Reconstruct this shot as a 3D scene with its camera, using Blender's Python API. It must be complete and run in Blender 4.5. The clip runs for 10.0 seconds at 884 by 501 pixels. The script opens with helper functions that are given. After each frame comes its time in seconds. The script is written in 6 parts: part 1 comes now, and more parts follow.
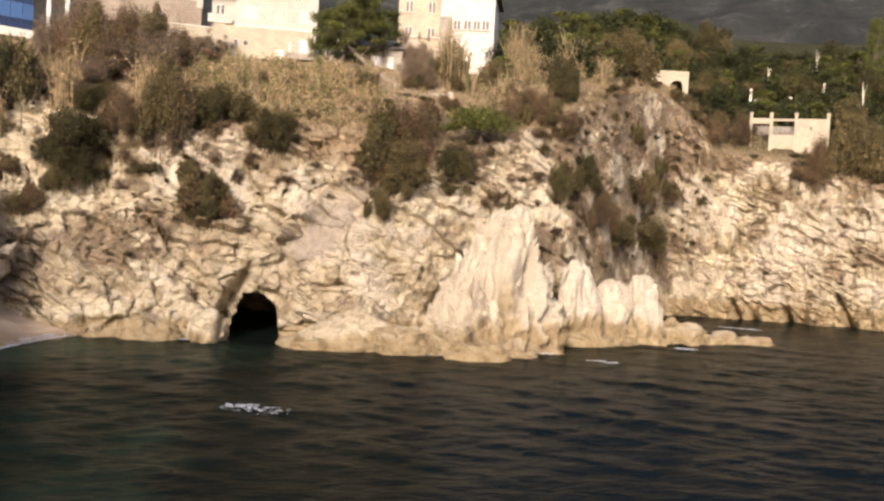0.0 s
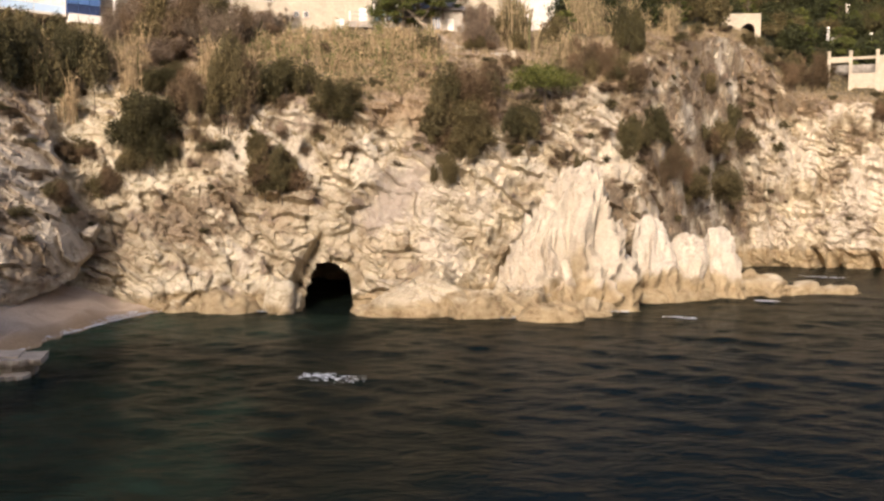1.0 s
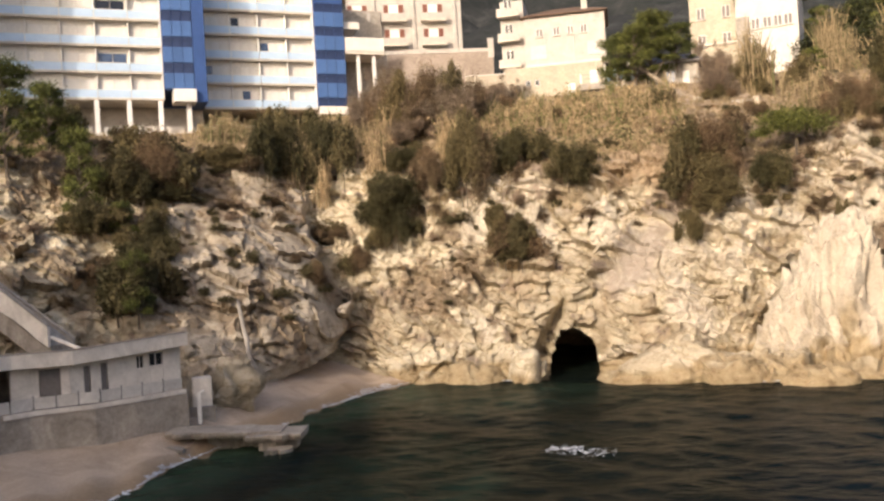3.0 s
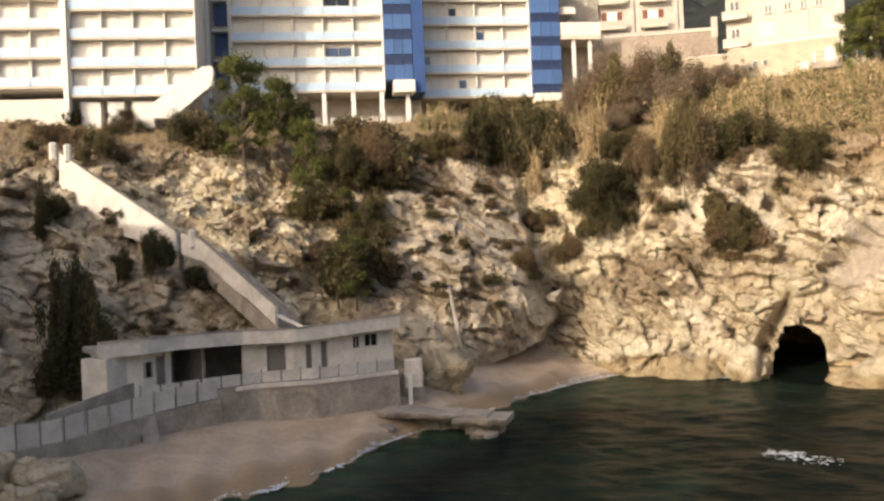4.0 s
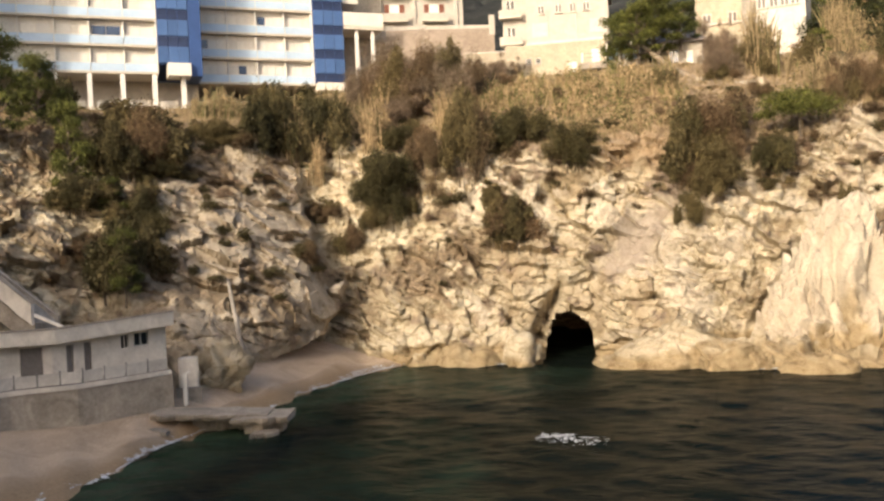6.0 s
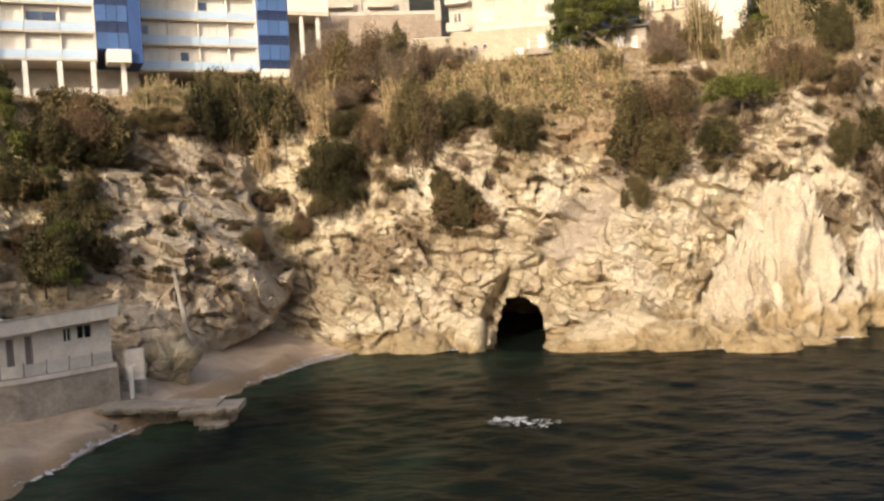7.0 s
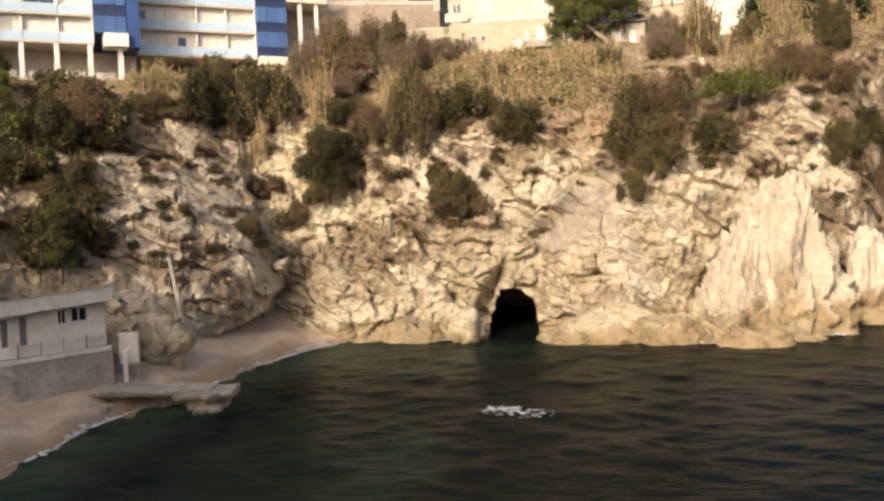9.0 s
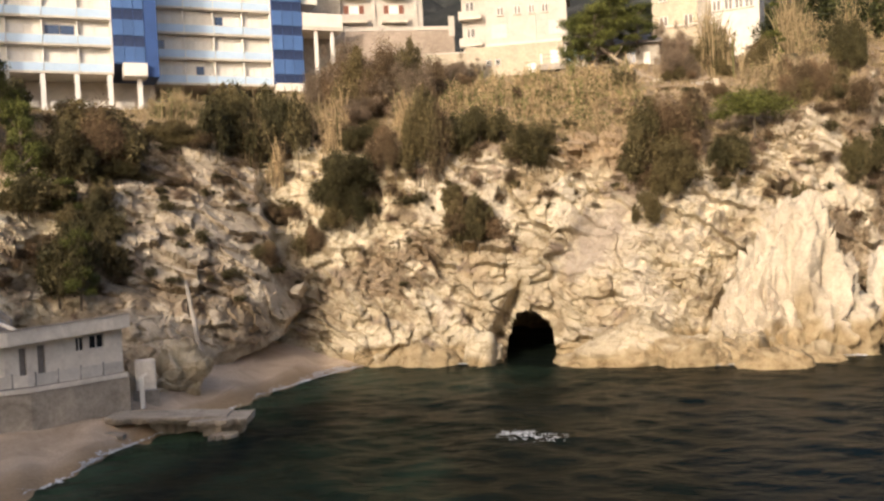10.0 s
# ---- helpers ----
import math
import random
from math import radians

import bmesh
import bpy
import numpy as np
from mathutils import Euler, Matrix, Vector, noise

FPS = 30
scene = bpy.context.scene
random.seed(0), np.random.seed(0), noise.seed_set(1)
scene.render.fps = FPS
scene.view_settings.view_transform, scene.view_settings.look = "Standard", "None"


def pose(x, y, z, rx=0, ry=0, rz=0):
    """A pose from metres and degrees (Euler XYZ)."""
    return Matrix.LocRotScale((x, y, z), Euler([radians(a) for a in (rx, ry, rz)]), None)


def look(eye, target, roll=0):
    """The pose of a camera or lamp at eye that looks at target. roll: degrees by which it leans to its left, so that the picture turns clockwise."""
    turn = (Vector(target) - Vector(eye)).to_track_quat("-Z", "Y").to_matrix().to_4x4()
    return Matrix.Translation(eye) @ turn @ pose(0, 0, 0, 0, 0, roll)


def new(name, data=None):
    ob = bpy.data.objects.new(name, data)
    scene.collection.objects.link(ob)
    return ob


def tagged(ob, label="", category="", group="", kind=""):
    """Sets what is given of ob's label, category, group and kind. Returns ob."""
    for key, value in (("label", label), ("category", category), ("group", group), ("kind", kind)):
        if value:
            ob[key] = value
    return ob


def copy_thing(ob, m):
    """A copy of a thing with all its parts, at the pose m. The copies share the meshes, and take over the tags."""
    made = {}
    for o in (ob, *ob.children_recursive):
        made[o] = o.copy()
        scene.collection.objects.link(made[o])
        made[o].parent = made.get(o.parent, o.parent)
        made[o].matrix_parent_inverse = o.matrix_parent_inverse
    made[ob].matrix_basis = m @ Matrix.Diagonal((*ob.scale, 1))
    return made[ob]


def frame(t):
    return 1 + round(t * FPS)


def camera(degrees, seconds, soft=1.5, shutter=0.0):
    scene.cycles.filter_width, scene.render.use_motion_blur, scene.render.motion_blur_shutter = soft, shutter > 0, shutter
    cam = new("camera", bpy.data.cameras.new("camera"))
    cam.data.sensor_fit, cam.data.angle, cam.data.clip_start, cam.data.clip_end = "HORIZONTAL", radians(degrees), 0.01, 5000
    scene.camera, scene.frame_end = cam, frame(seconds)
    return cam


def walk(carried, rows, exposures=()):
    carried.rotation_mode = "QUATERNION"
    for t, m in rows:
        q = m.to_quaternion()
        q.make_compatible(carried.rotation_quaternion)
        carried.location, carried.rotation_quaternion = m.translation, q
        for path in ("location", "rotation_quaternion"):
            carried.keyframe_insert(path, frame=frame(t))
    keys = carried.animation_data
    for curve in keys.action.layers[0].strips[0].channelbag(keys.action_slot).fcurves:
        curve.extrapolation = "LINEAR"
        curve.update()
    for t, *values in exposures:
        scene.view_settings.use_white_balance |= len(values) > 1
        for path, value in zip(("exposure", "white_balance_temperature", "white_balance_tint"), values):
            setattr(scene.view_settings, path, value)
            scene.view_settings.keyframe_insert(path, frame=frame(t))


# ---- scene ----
# The camera: someone walks three slow steps along a ledge across the cove, 11 m above the sea, and turns.
cam = camera(53.0, 10.0, soft=2.5)
EYE = (0.0, 0.0, 11.0)
# seconds, metres from the eye's resting place (x, y, z), degrees to the left of the sea cave, degrees up, degrees of lean to the right
ROWS = [
    (0.0, -0.94, -2.87, -0.34, -11.79, -1.58, -3.20), (0.5, -0.83, -2.78, -0.31, -11.24, -3.35, -1.16),
    (1.0, -0.62, -2.75, -0.15, -7.15, -4.22, -0.28), (1.5, -0.40, -2.63, -0.06, -4.72, -2.83, 2.44),
    (2.0, -0.42, -2.48, -0.09, -2.68, -1.30, 3.14), (2.5, -0.44, -2.03, -0.10, -0.48, -1.54, 4.84),
    (3.0, -0.34, -1.58, -0.01, 8.43, 0.31, 3.35), (3.2, -0.28, -1.50, -0.00, 10.40, 0.14, 2.70),
    (3.5, -0.16, -1.36, 0.01, 14.40, 0.13, 2.65), (3.8, -0.03, -1.24, 0.03, 19.30, 0.14, 2.50),
    (4.1, 0.09, -1.12, 0.05, 22.90, 0.16, 2.40), (4.3, 0.14, -1.05, 0.07, 22.57, 0.19, 2.33),
    (4.5, 0.20, -1.08, 0.11, 20.78, 0.12, 1.53), (5.0, 0.12, -0.72, 0.09, 17.75, -0.25, 2.64),
    (5.5, 0.15, -0.28, 0.26, 11.87, -0.88, 2.24), (5.7, 0.13, -0.26, 0.20, 10.38, -0.87, 2.33),
    (6.25, 0.08, -0.16, 0.12, 7.40, -1.34, 2.85), (6.8, 0.02, -0.04, 0.03, 5.78, -1.86, 3.25),
    (7.0, 0.00, 0.00, 0.00, 5.39, -2.02, 3.41), (7.5, -0.09, 0.09, -0.06, 4.84, -1.79, 2.97),
    (8.0, -0.23, -0.03, -0.18, 4.83, -1.95, 2.70), (8.5, -0.26, -0.03, -0.12, 4.79, -2.10, 2.22),
    (9.0, -0.25, -0.12, -0.19, 4.92, -2.52, 2.31), (9.5, -0.15, -0.16, -0.20, 5.34, -2.52, 1.59),
    (10.0, 0.24, -0.19, -0.11, 6.21, -1.00, 2.96),
]
walk(cam, [(t, pose(dx, dy, EYE[2] + dz, 90 + pitch, 0, yaw) @ pose(0, 0, 0, 0, 0, -lean)) for t, dx, dy, dz, yaw, pitch, lean in ROWS], [(0.0, 0.43, 6700, 16), (2.2, 0.45, 6700, 17), (4.0, 0.60, 7250, 11), (5.6, 0.57, 7300, 11), (7.2, 0.49, 7300, 11), (10.0, 0.49, 7150, 13)])

# ---- light ----
SUN_AZ, SUN_EL = 205.0, 23.0  # clockwise from +y, and above the horizon
world = bpy.data.worlds.new("world")
scene.world = world
world.use_nodes = True
wn = world.node_tree.nodes
sky = wn.new("ShaderNodeTexSky")
sky.sky_type, sky.sun_disc = "NISHITA", False
sky.air_density, sky.dust_density, sky.ozone_density = 0.7, 4.0, 0.5
sky.sun_elevation, sky.sun_rotation = radians(SUN_EL), radians(SUN_AZ)
wn["Background"].inputs["Strength"].default_value = 0.19
world.node_tree.links.new(sky.outputs[0], wn["Background"].inputs[0])
sun_data = bpy.data.lights.new("sun", "SUN")
sun_data.energy, sun_data.angle, sun_data.color = 2.38, radians(0.5), (1.0, 0.92, 0.81)
sun = new("sun", sun_data)
sd = Vector((math.sin(radians(SUN_AZ)) * math.cos(radians(SUN_EL)), math.cos(radians(SUN_AZ)) * math.cos(radians(SUN_EL)), math.sin(radians(SUN_EL))))
sun.matrix_world = look(sd * 200, (0, 0, 0))


# ---- materials ----
def material(name, rough=0.8, metal=0.0, spec=0.3):
    m = bpy.data.materials.new(name)
    m.use_nodes = True
    nt = m.node_tree
    b = nt.nodes["Principled BSDF"]
    b.inputs["Roughness"].default_value = rough
    b.inputs["Metallic"].default_value = metal
    b.inputs["Specular IOR Level"].default_value = spec
    return m, nt, b


def coords(nt, scale=(1, 1, 1), kind="Object"):
    tc = nt.nodes.new("ShaderNodeTexCoord")
    mp = nt.nodes.new("ShaderNodeMapping")
    mp.inputs["Scale"].default_value = scale
    nt.links.new(tc.outputs[kind], mp.inputs[0])
    return mp.outputs[0]


def noise_tex(nt, vec, scale, detail=6.0, rough=0.6, warp=0.0):
    n = nt.nodes.new("ShaderNodeTexNoise")
    n.inputs["Scale"].default_value, n.inputs["Detail"].default_value = scale, detail
    n.inputs["Roughness"].default_value, n.inputs["Distortion"].default_value = rough, warp
    nt.links.new(vec, n.inputs["Vector"])
    return n.outputs[0]


def ramp(nt, fac, stops):
    r = nt.nodes.new("ShaderNodeValToRGB")
    e = r.color_ramp.elements
    while len(e) < len(stops):
        e.new(0.5)
    for el, (p, c) in zip(e, stops):
        el.position = p
        el.color = (*c, 1) if len(c) == 3 else c
    nt.links.new(fac, r.inputs[0])
    return r.outputs[0]


def mix(nt, fac, a, b, mode="MIX"):
    n = nt.nodes.new("ShaderNodeMix")
    n.data_type, n.blend_type = "RGBA", mode
    for sock, v in ((n.inputs[0], fac), (n.inputs[6], a), (n.inputs[7], b)):
        if isinstance(v, bpy.types.NodeSocket):
            nt.links.new(v, sock)
        elif isinstance(v, (int, float)):
            sock.default_value = v
        else:
            sock.default_value = (*v, 1)
    return n.outputs[2]


def bump(nt, b, height, strength, dist):
    n = nt.nodes.new("ShaderNodeBump")
    n.inputs["Strength"].default_value, n.inputs["Distance"].default_value = strength, dist
    nt.links.new(height, n.inputs["Height"])
    nt.links.new(n.outputs[0], b.inputs["Normal"])


def attribute(nt, name):
    a = nt.nodes.new("ShaderNodeAttribute")
    a.attribute_name = name
    return a.outputs["Fac"]


def mottled(name, a, b, scale=1.0, rough=0.8, stain=0.25, bumps=0.02, rnd=0.0, metal=0.0, spec=0.3):
    """A worn surface: two shades, broad stains and fine relief."""
    m, nt, bs = material(name, rough, metal, spec)
    v = coords(nt)
    col = ramp(nt, noise_tex(nt, v, 6 * scale, 8, 0.7), [(0.3, a), (0.7, b)])
    dirt = ramp(nt, noise_tex(nt, v, 0.7 * scale, 5, 0.65, 1.0), [(0.35, (1 - stain,) * 3), (0.62, (1, 1, 1))])
    col = mix(nt, 1.0, col, dirt, "MULTIPLY")
    if rnd:
        oi = nt.nodes.new("ShaderNodeObjectInfo")
        col = mix(nt, 1.0, col, ramp(nt, oi.outputs["Random"], [(0, (1 - rnd,) * 3), (1, (1 + rnd,) * 3)]), "MULTIPLY")
    nt.links.new(col, bs.inputs["Base Color"])
    if bumps:
        bump(nt, bs, noise_tex(nt, v, 18 * scale, 6, 0.7), 0.5, bumps)
    return m


# ---- noise on arrays ----
def hash3(i, seed):
    h = (i[:, 0].astype(np.int64) * 374761393 + i[:, 1].astype(np.int64) * 668265263 + i[:, 2].astype(np.int64) * 1442695041 + seed * 974634777) & 0xFFFFFFFF
    h = ((h ^ (h >> 13)) * 1274126177) & 0xFFFFFFFF
    h = ((h ^ (h >> 16)) * 2246822519) & 0xFFFFFFFF
    return ((h ^ (h >> 15)) & 0xFFFFFF) / float(0xFFFFFF)


def vnoise(p, seed=0):
    i = np.floor(p).astype(np.int64)
    f = p - i
    f = f * f * f * (f * (f * 6 - 15) + 10)
    out = np.zeros(len(p))
    for k in range(8):
        o = np.array([k & 1, (k >> 1) & 1, k >> 2])
        w = np.prod(np.where(o, f, 1 - f), axis=1)
        out += w * hash3(i + o, seed)
    return out * 2 - 1


def fbm(p, octaves=4, gain=0.5, seed=0):
    s, a, out = 1.0, 1.0, np.zeros(len(p))
    for k in range(octaves):
        out += a * vnoise(p * s + 17.3 * k, seed + k)
        s, a = s * 2.03, a * gain
    return out


def smooth(a, b, x):
    t = np.clip((np.asarray(x, float) - a) / (b - a), 0, 1)
    return t * t * (3 - 2 * t)


def sheet(name, P, mat_, attrs=None, smooth_=True):
    """A grid of points (rows, columns, 3) as one mesh object."""
    R_, C_ = P.shape[:2]
    k = np.arange(R_ * C_).reshape(R_, C_)
    F = np.stack([k[:-1, :-1], k[:-1, 1:], k[1:, 1:], k[1:, :-1]], -1).reshape(-1, 4)
    me = bpy.data.meshes.new(name)
    me.from_pydata(P.reshape(-1, 3), [], F)
    me.materials.append(mat_)
    if smooth_:
        me.shade_smooth()
    for n, v in (attrs or {}).items():
        me.attributes.new(n, "FLOAT", "POINT").data.foreach_set("value", np.asarray(v, np.float32).ravel())
    return new(name, me)


# ---- mesh helpers ----
BOXES = {}


def mesh_of(name, verts, faces, mat_, smooth_=False):
    me = bpy.data.meshes.new(name)
    me.from_pydata(verts, [], faces)
    me.materials.append(mat_)
    if smooth_:
        me.shade_smooth()
    return me


def box_mesh(sx, sy, sz, mat_, bevel=0.02):
    key = (round(sx, 3), round(sy, 3), round(sz, 3), mat_.name, bevel)
    if key not in BOXES:
        bm = bmesh.new()
        bmesh.ops.create_cube(bm, size=1.0)
        bmesh.ops.scale(bm, vec=(sx, sy, sz), verts=bm.verts)
        if bevel:
            bmesh.ops.bevel(bm, geom=bm.edges[:], offset=min(bevel, 0.3 * min(sx, sy, sz)), segments=1, affect="EDGES")
        me = bpy.data.meshes.new("box")
        bm.to_mesh(me)
        bm.free()
        me.materials.append(mat_)
        BOXES[key] = me
    return BOXES[key]


def part(name, data, parent, m=None, label=""):
    """One mesh as a part under a thing or under a part."""
    ob = new(name, data)
    ob.parent = parent
    if m is not None:
        ob.matrix_local = m
    return tagged(ob, label)


def block(name, parent, x0, x1, y0, y1, z0, z1, mat_, bevel=0.02, label=""):
    """A box given by its bounds in its thing's own axes."""
    at = Vector(((x0 + x1) / 2, (y0 + y1) / 2, (z0 + z1) / 2))
    if parent.get("centre"):
        at = at - Vector(parent["centre"])
    ob = part(name, box_mesh(x1 - x0, y1 - y0, z1 - z0, mat_, bevel), parent, Matrix.Translation(at), label)
    c = Vector(parent["centre"]) if parent.get("centre") else Vector()
    ob["centre"] = tuple(at + c)
    return ob


def thing(name, m, label, category, group=""):
    ob = new(name)
    ob.empty_display_size = 0.3
    ob.matrix_world = m
    return tagged(ob, label, category, group)


def tube(pts, radii, n=7):
    """Vertices and faces of a tapering tube through points."""
    V_, F_ = [], []
    for k, (p, r_) in enumerate(zip(pts, radii)):
        p = Vector(p)
        d = (Vector(pts[min(k + 1, len(pts) - 1)]) - Vector(pts[max(k - 1, 0)])).normalized()
        q = d.to_track_quat("Z", "Y").to_matrix()
        for j in range(n):
            a = 2 * math.pi * j / n
            V_.append(tuple(p + q @ Vector((r_ * math.cos(a), r_ * math.sin(a), 0))))
        if k:
            for j in range(n):
                F_.append(((k - 1) * n + j, (k - 1) * n + (j + 1) % n, k * n + (j + 1) % n, k * n + j))
    F_.append(tuple(range(n))[::-1])
    F_.append(tuple((len(pts) - 1) * n + j for j in range(n)))
    return V_, F_


def merged(parts_):
    V_, F_ = [], []
    for v_, f_ in parts_:
        o = len(V_)
        V_ += list(v_)
        F_ += [tuple(i + o for i in f) for f in f_]
    return V_, F_


# ---- the cliffs ----
# the coast by its bearing from the cave (degrees, clockwise)
BEARING = (-125, -95, -78, -62, -52, -47, -40, -32, -26, -21, -17.8, -15.6, -12.5, -8, -1, 5, 11, 16.5, 20, 22.5, 24.5, 26, 29, 33, 37, 46, 62)
FOOT_R = (34, 38, 45, 52, 56, 58, 60, 62, 62, 65, 69.5, 74, 75.5, 75, 75, 73, 74.5, 78, 84, 95, 112, 122, 126, 127, 128, 130, 132)
FOOT_Z = (3, 4, 4, 4, 4, 3.2, 3.0, 2.6, 1.8, 1.4, 1.4, 1.6, 0, 0, 0, 0, 0, 0, 0, 0, 0, 0, 0, 0, 0, 0, 0)
CREST_R = (48, 51, 60, 72, 78, 81, 84, 85, 85, 86, 88, 89.5, 86, 83, 82, 81, 84, 90, 95, 105, 118, 126, 132, 133, 134, 136, 138)
CREST_Z = (35.0, 35.0, 32.0, 23.2, 20.5, 20, 21, 21, 20.5, 20.5, 20, 20, 19, 18.5, 18, 17.5, 16.0, 20, 24, 27, 29.5, 30, 22.5, 21.5, 19, 18, 18)
TOP_R = (90, 92, 96, 100, 103, 104, 104, 101, 101, 105, 107, 107, 105, 100, 100, 99, 100, 103, 106, 115, 126, 133, 143, 144, 145, 147, 150)
TOP_Z = (41, 39, 34, 28.4, 27.5, 27, 27, 26, 26, 27, 28, 28.5, 28.5, 28, 28.3, 28.5, 28, 28, 29, 30.5, 32.5, 33.2, 29, 27.5, 26.5, 26, 27)
# behind the grey buttress the main cliff's foot runs on, out of sight; the buttress ends along this edge (height, bearing)
BACK_AZ, BACK_R = (-30, -21, -15.6, -12.5, -8), (73, 75.5, 77.8, 76.6, 75)
EDGE_Z, EDGE_AZ = (0.0, 1.2, 1.5, 2.4, 3.2, 5.0, 7.0, 9.6, 12.0, 14.0, 20.0), (-22.0, -21.4, -20.2, -18.1, -16.4, -15.3, -15.0, -16.2, -17.0, -17.4, -17.6)


def profile(az, v):
    """Distance and height at bearing az; v runs 0 to 1 up the rock, 1 to 2 over the slope above, 2 to 3 far inland."""
    r0, z0, rc, zc, rt, zt = (np.interp(az, BEARING, k) for k in (FOOT_R, FOOT_Z, CREST_R, CREST_Z, TOP_R, TOP_Z))
    a, b, c = np.clip(v, 0, 1), np.clip(v - 1, 0, 1), np.clip(v - 2, 0, 1)
    z = (z0 - 2.5) + (zc - z0 + 2.5) * a + (zt - zc) * b ** 0.9 + np.interp(az, (8, 20), (26, 48)) * c
    # the buttress bulges over its foot and turns back sharply at its edge
    front = r0 - 1.7 * np.exp(-(((az + 18.2) / 3.0) ** 2) - ((z - 6.6) / 3.0) ** 2) + 2.2 * np.exp(-(((az + 19.0) / 2.6) ** 2)) * smooth(3.6, 1.6, z)
    turn_ = smooth(-0.22, 0.22, az - np.interp(z, EDGE_Z, EDGE_AZ) - 0.25 * np.sin(1.9 * z) * np.cos(0.8 * z)) * smooth(-30, -24, az)
    foot = front + (np.interp(az, BACK_AZ, BACK_R) - front) * turn_ * (az < -8)
    r = foot + (rc - foot) * (a ** 1.25) + (rt - rc) * b + 160 * c
    return r, z


def polar(az, r, z):
    return np.stack([r * np.sin(np.radians(az)), r * np.cos(np.radians(az)), z], -1)


m_rock, nt, bs = material("limestone", 0.9, 0, 0.12)
v = coords(nt)
base = ramp(nt, noise_tex(nt, v, 0.30, 7, 0.62, 0.5), [(0.27, (0.34, 0.275, 0.185)), (0.39, (0.485, 0.41, 0.295)), (0.51, (0.60, 0.535, 0.405)), (0.65, (0.67, 0.61, 0.48)), (0.78, (0.51, 0.42, 0.29))])
grain = ramp(nt, noise_tex(nt, coords(nt, (1, 1, 0.6)), 2.6, 9, 0.75, 0.9), [(0.28, (0.60, 0.56, 0.50)), (0.40, (0.90, 0.885, 0.86)), (0.52, (1.0, 0.99, 0.98)), (0.75, (1.06, 1.05, 1.03))])
col = mix(nt, 1.0, base, grain, "MULTIPLY")
nz = nt.nodes.new("ShaderNodeTexNoise")
nz.inputs["Scale"].default_value, nz.inputs["Detail"].default_value = 0.9, 5.0
nt.links.new(v, nz.inputs["Vector"])
add = nt.nodes.new("ShaderNodeVectorMath")
add.operation = "MULTIPLY_ADD"
add.inputs[1].default_value = (2.2, 2.2, 2.2)
nt.links.new(nz.outputs["Color"], add.inputs[0])
nt.links.new(v, add.inputs[2])


def facets(scale, squash):
    """Blocks of rock, each with its own shade, and the dirt in the joints between them."""
    mp = nt.nodes.new("ShaderNodeMapping")
    mp.inputs["Rotation"].default_value = (0.0, 0.5, 0.0)
    mp.inputs["Scale"].default_value = (1, 1, squash)
    nt.links.new(add.outputs[0], mp.inputs[0])
    cell, edge_ = nt.nodes.new("ShaderNodeTexVoronoi"), nt.nodes.new("ShaderNodeTexVoronoi")
    edge_.feature = "DISTANCE_TO_EDGE"
    for q in (cell, edge_):
        q.inputs["Scale"].default_value = scale
        nt.links.new(mp.outputs[0], q.inputs["Vector"])
    shade = ramp(nt, cell.outputs["Color"], [(0.1, (0.74, 0.70, 0.65)), (0.4, (0.97, 0.96, 0.94)), (0.9, (1.08, 1.07, 1.06))])
    joint = ramp(nt, edge_.outputs["Distance"], [(0.0, (0.66, 0.62, 0.57)), (0.03, (0.93, 0.92, 0.90)), (0.07, (1, 1, 1))])
    return mix(nt, 1.0, shade, joint, "MULTIPLY")


col = mix(nt, 1.0, col, facets(0.32, 1.5), "MULTIPLY")
small_facets = facets(1.1, 1.6)
col = mix(nt, 0.4, col, mix(nt, 1.0, col, small_facets, "MULTIPLY"))
col = mix(nt, attribute(nt, "pale"), col, mix(nt, 1.0, ramp(nt, noise_tex(nt, coords(nt, (1, 1, 0.35)), 1.0, 8, 0.65, 0.5), [(0.30, (0.44, 0.38, 0.31)), (0.45, (0.66, 0.60, 0.505)), (0.7, (0.73, 0.685, 0.60))]), mix(nt, 0.35, grain, small_facets, "MULTIPLY"), "MULTIPLY"))
col = mix(nt, attribute(nt, "grey"), col, ramp(nt, noise_tex(nt, v, 0.9, 9, 0.72, 0.6), [(0.32, (0.27, 0.225, 0.17)), (0.46, (0.44, 0.375, 0.295)), (0.62, (0.58, 0.505, 0.40)), (0.8, (0.38, 0.305, 0.225))]))
col = mix(nt, attribute(nt, "soil"), col, ramp(nt, noise_tex(nt, v, 1.3, 9, 0.72), [(0.3, (0.12, 0.088, 0.056)), (0.5, (0.25, 0.187, 0.122)), (0.62, (0.38, 0.285, 0.19)), (0.75, (0.15, 0.118, 0.07))]))
col = mix(nt, attribute(nt, "scree"), col, ramp(nt, noise_tex(nt, v, 1.6, 9, 0.72), [(0.3, (0.17, 0.135, 0.11)), (0.5, (0.30, 0.245, 0.205)), (0.72, (0.42, 0.35, 0.30))]))
col = mix(nt, attribute(nt, "earth"), col, ramp(nt, noise_tex(nt, coords(nt, (1, 1, 0.3)), 1.5, 8, 0.7), [(0.3, (0.20, 0.135, 0.08)), (0.52, (0.38, 0.275, 0.17)), (0.75, (0.50, 0.39, 0.26))]))
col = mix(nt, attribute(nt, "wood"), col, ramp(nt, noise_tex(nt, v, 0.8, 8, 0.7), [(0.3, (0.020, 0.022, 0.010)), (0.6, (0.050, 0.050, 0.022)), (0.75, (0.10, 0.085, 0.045))]))
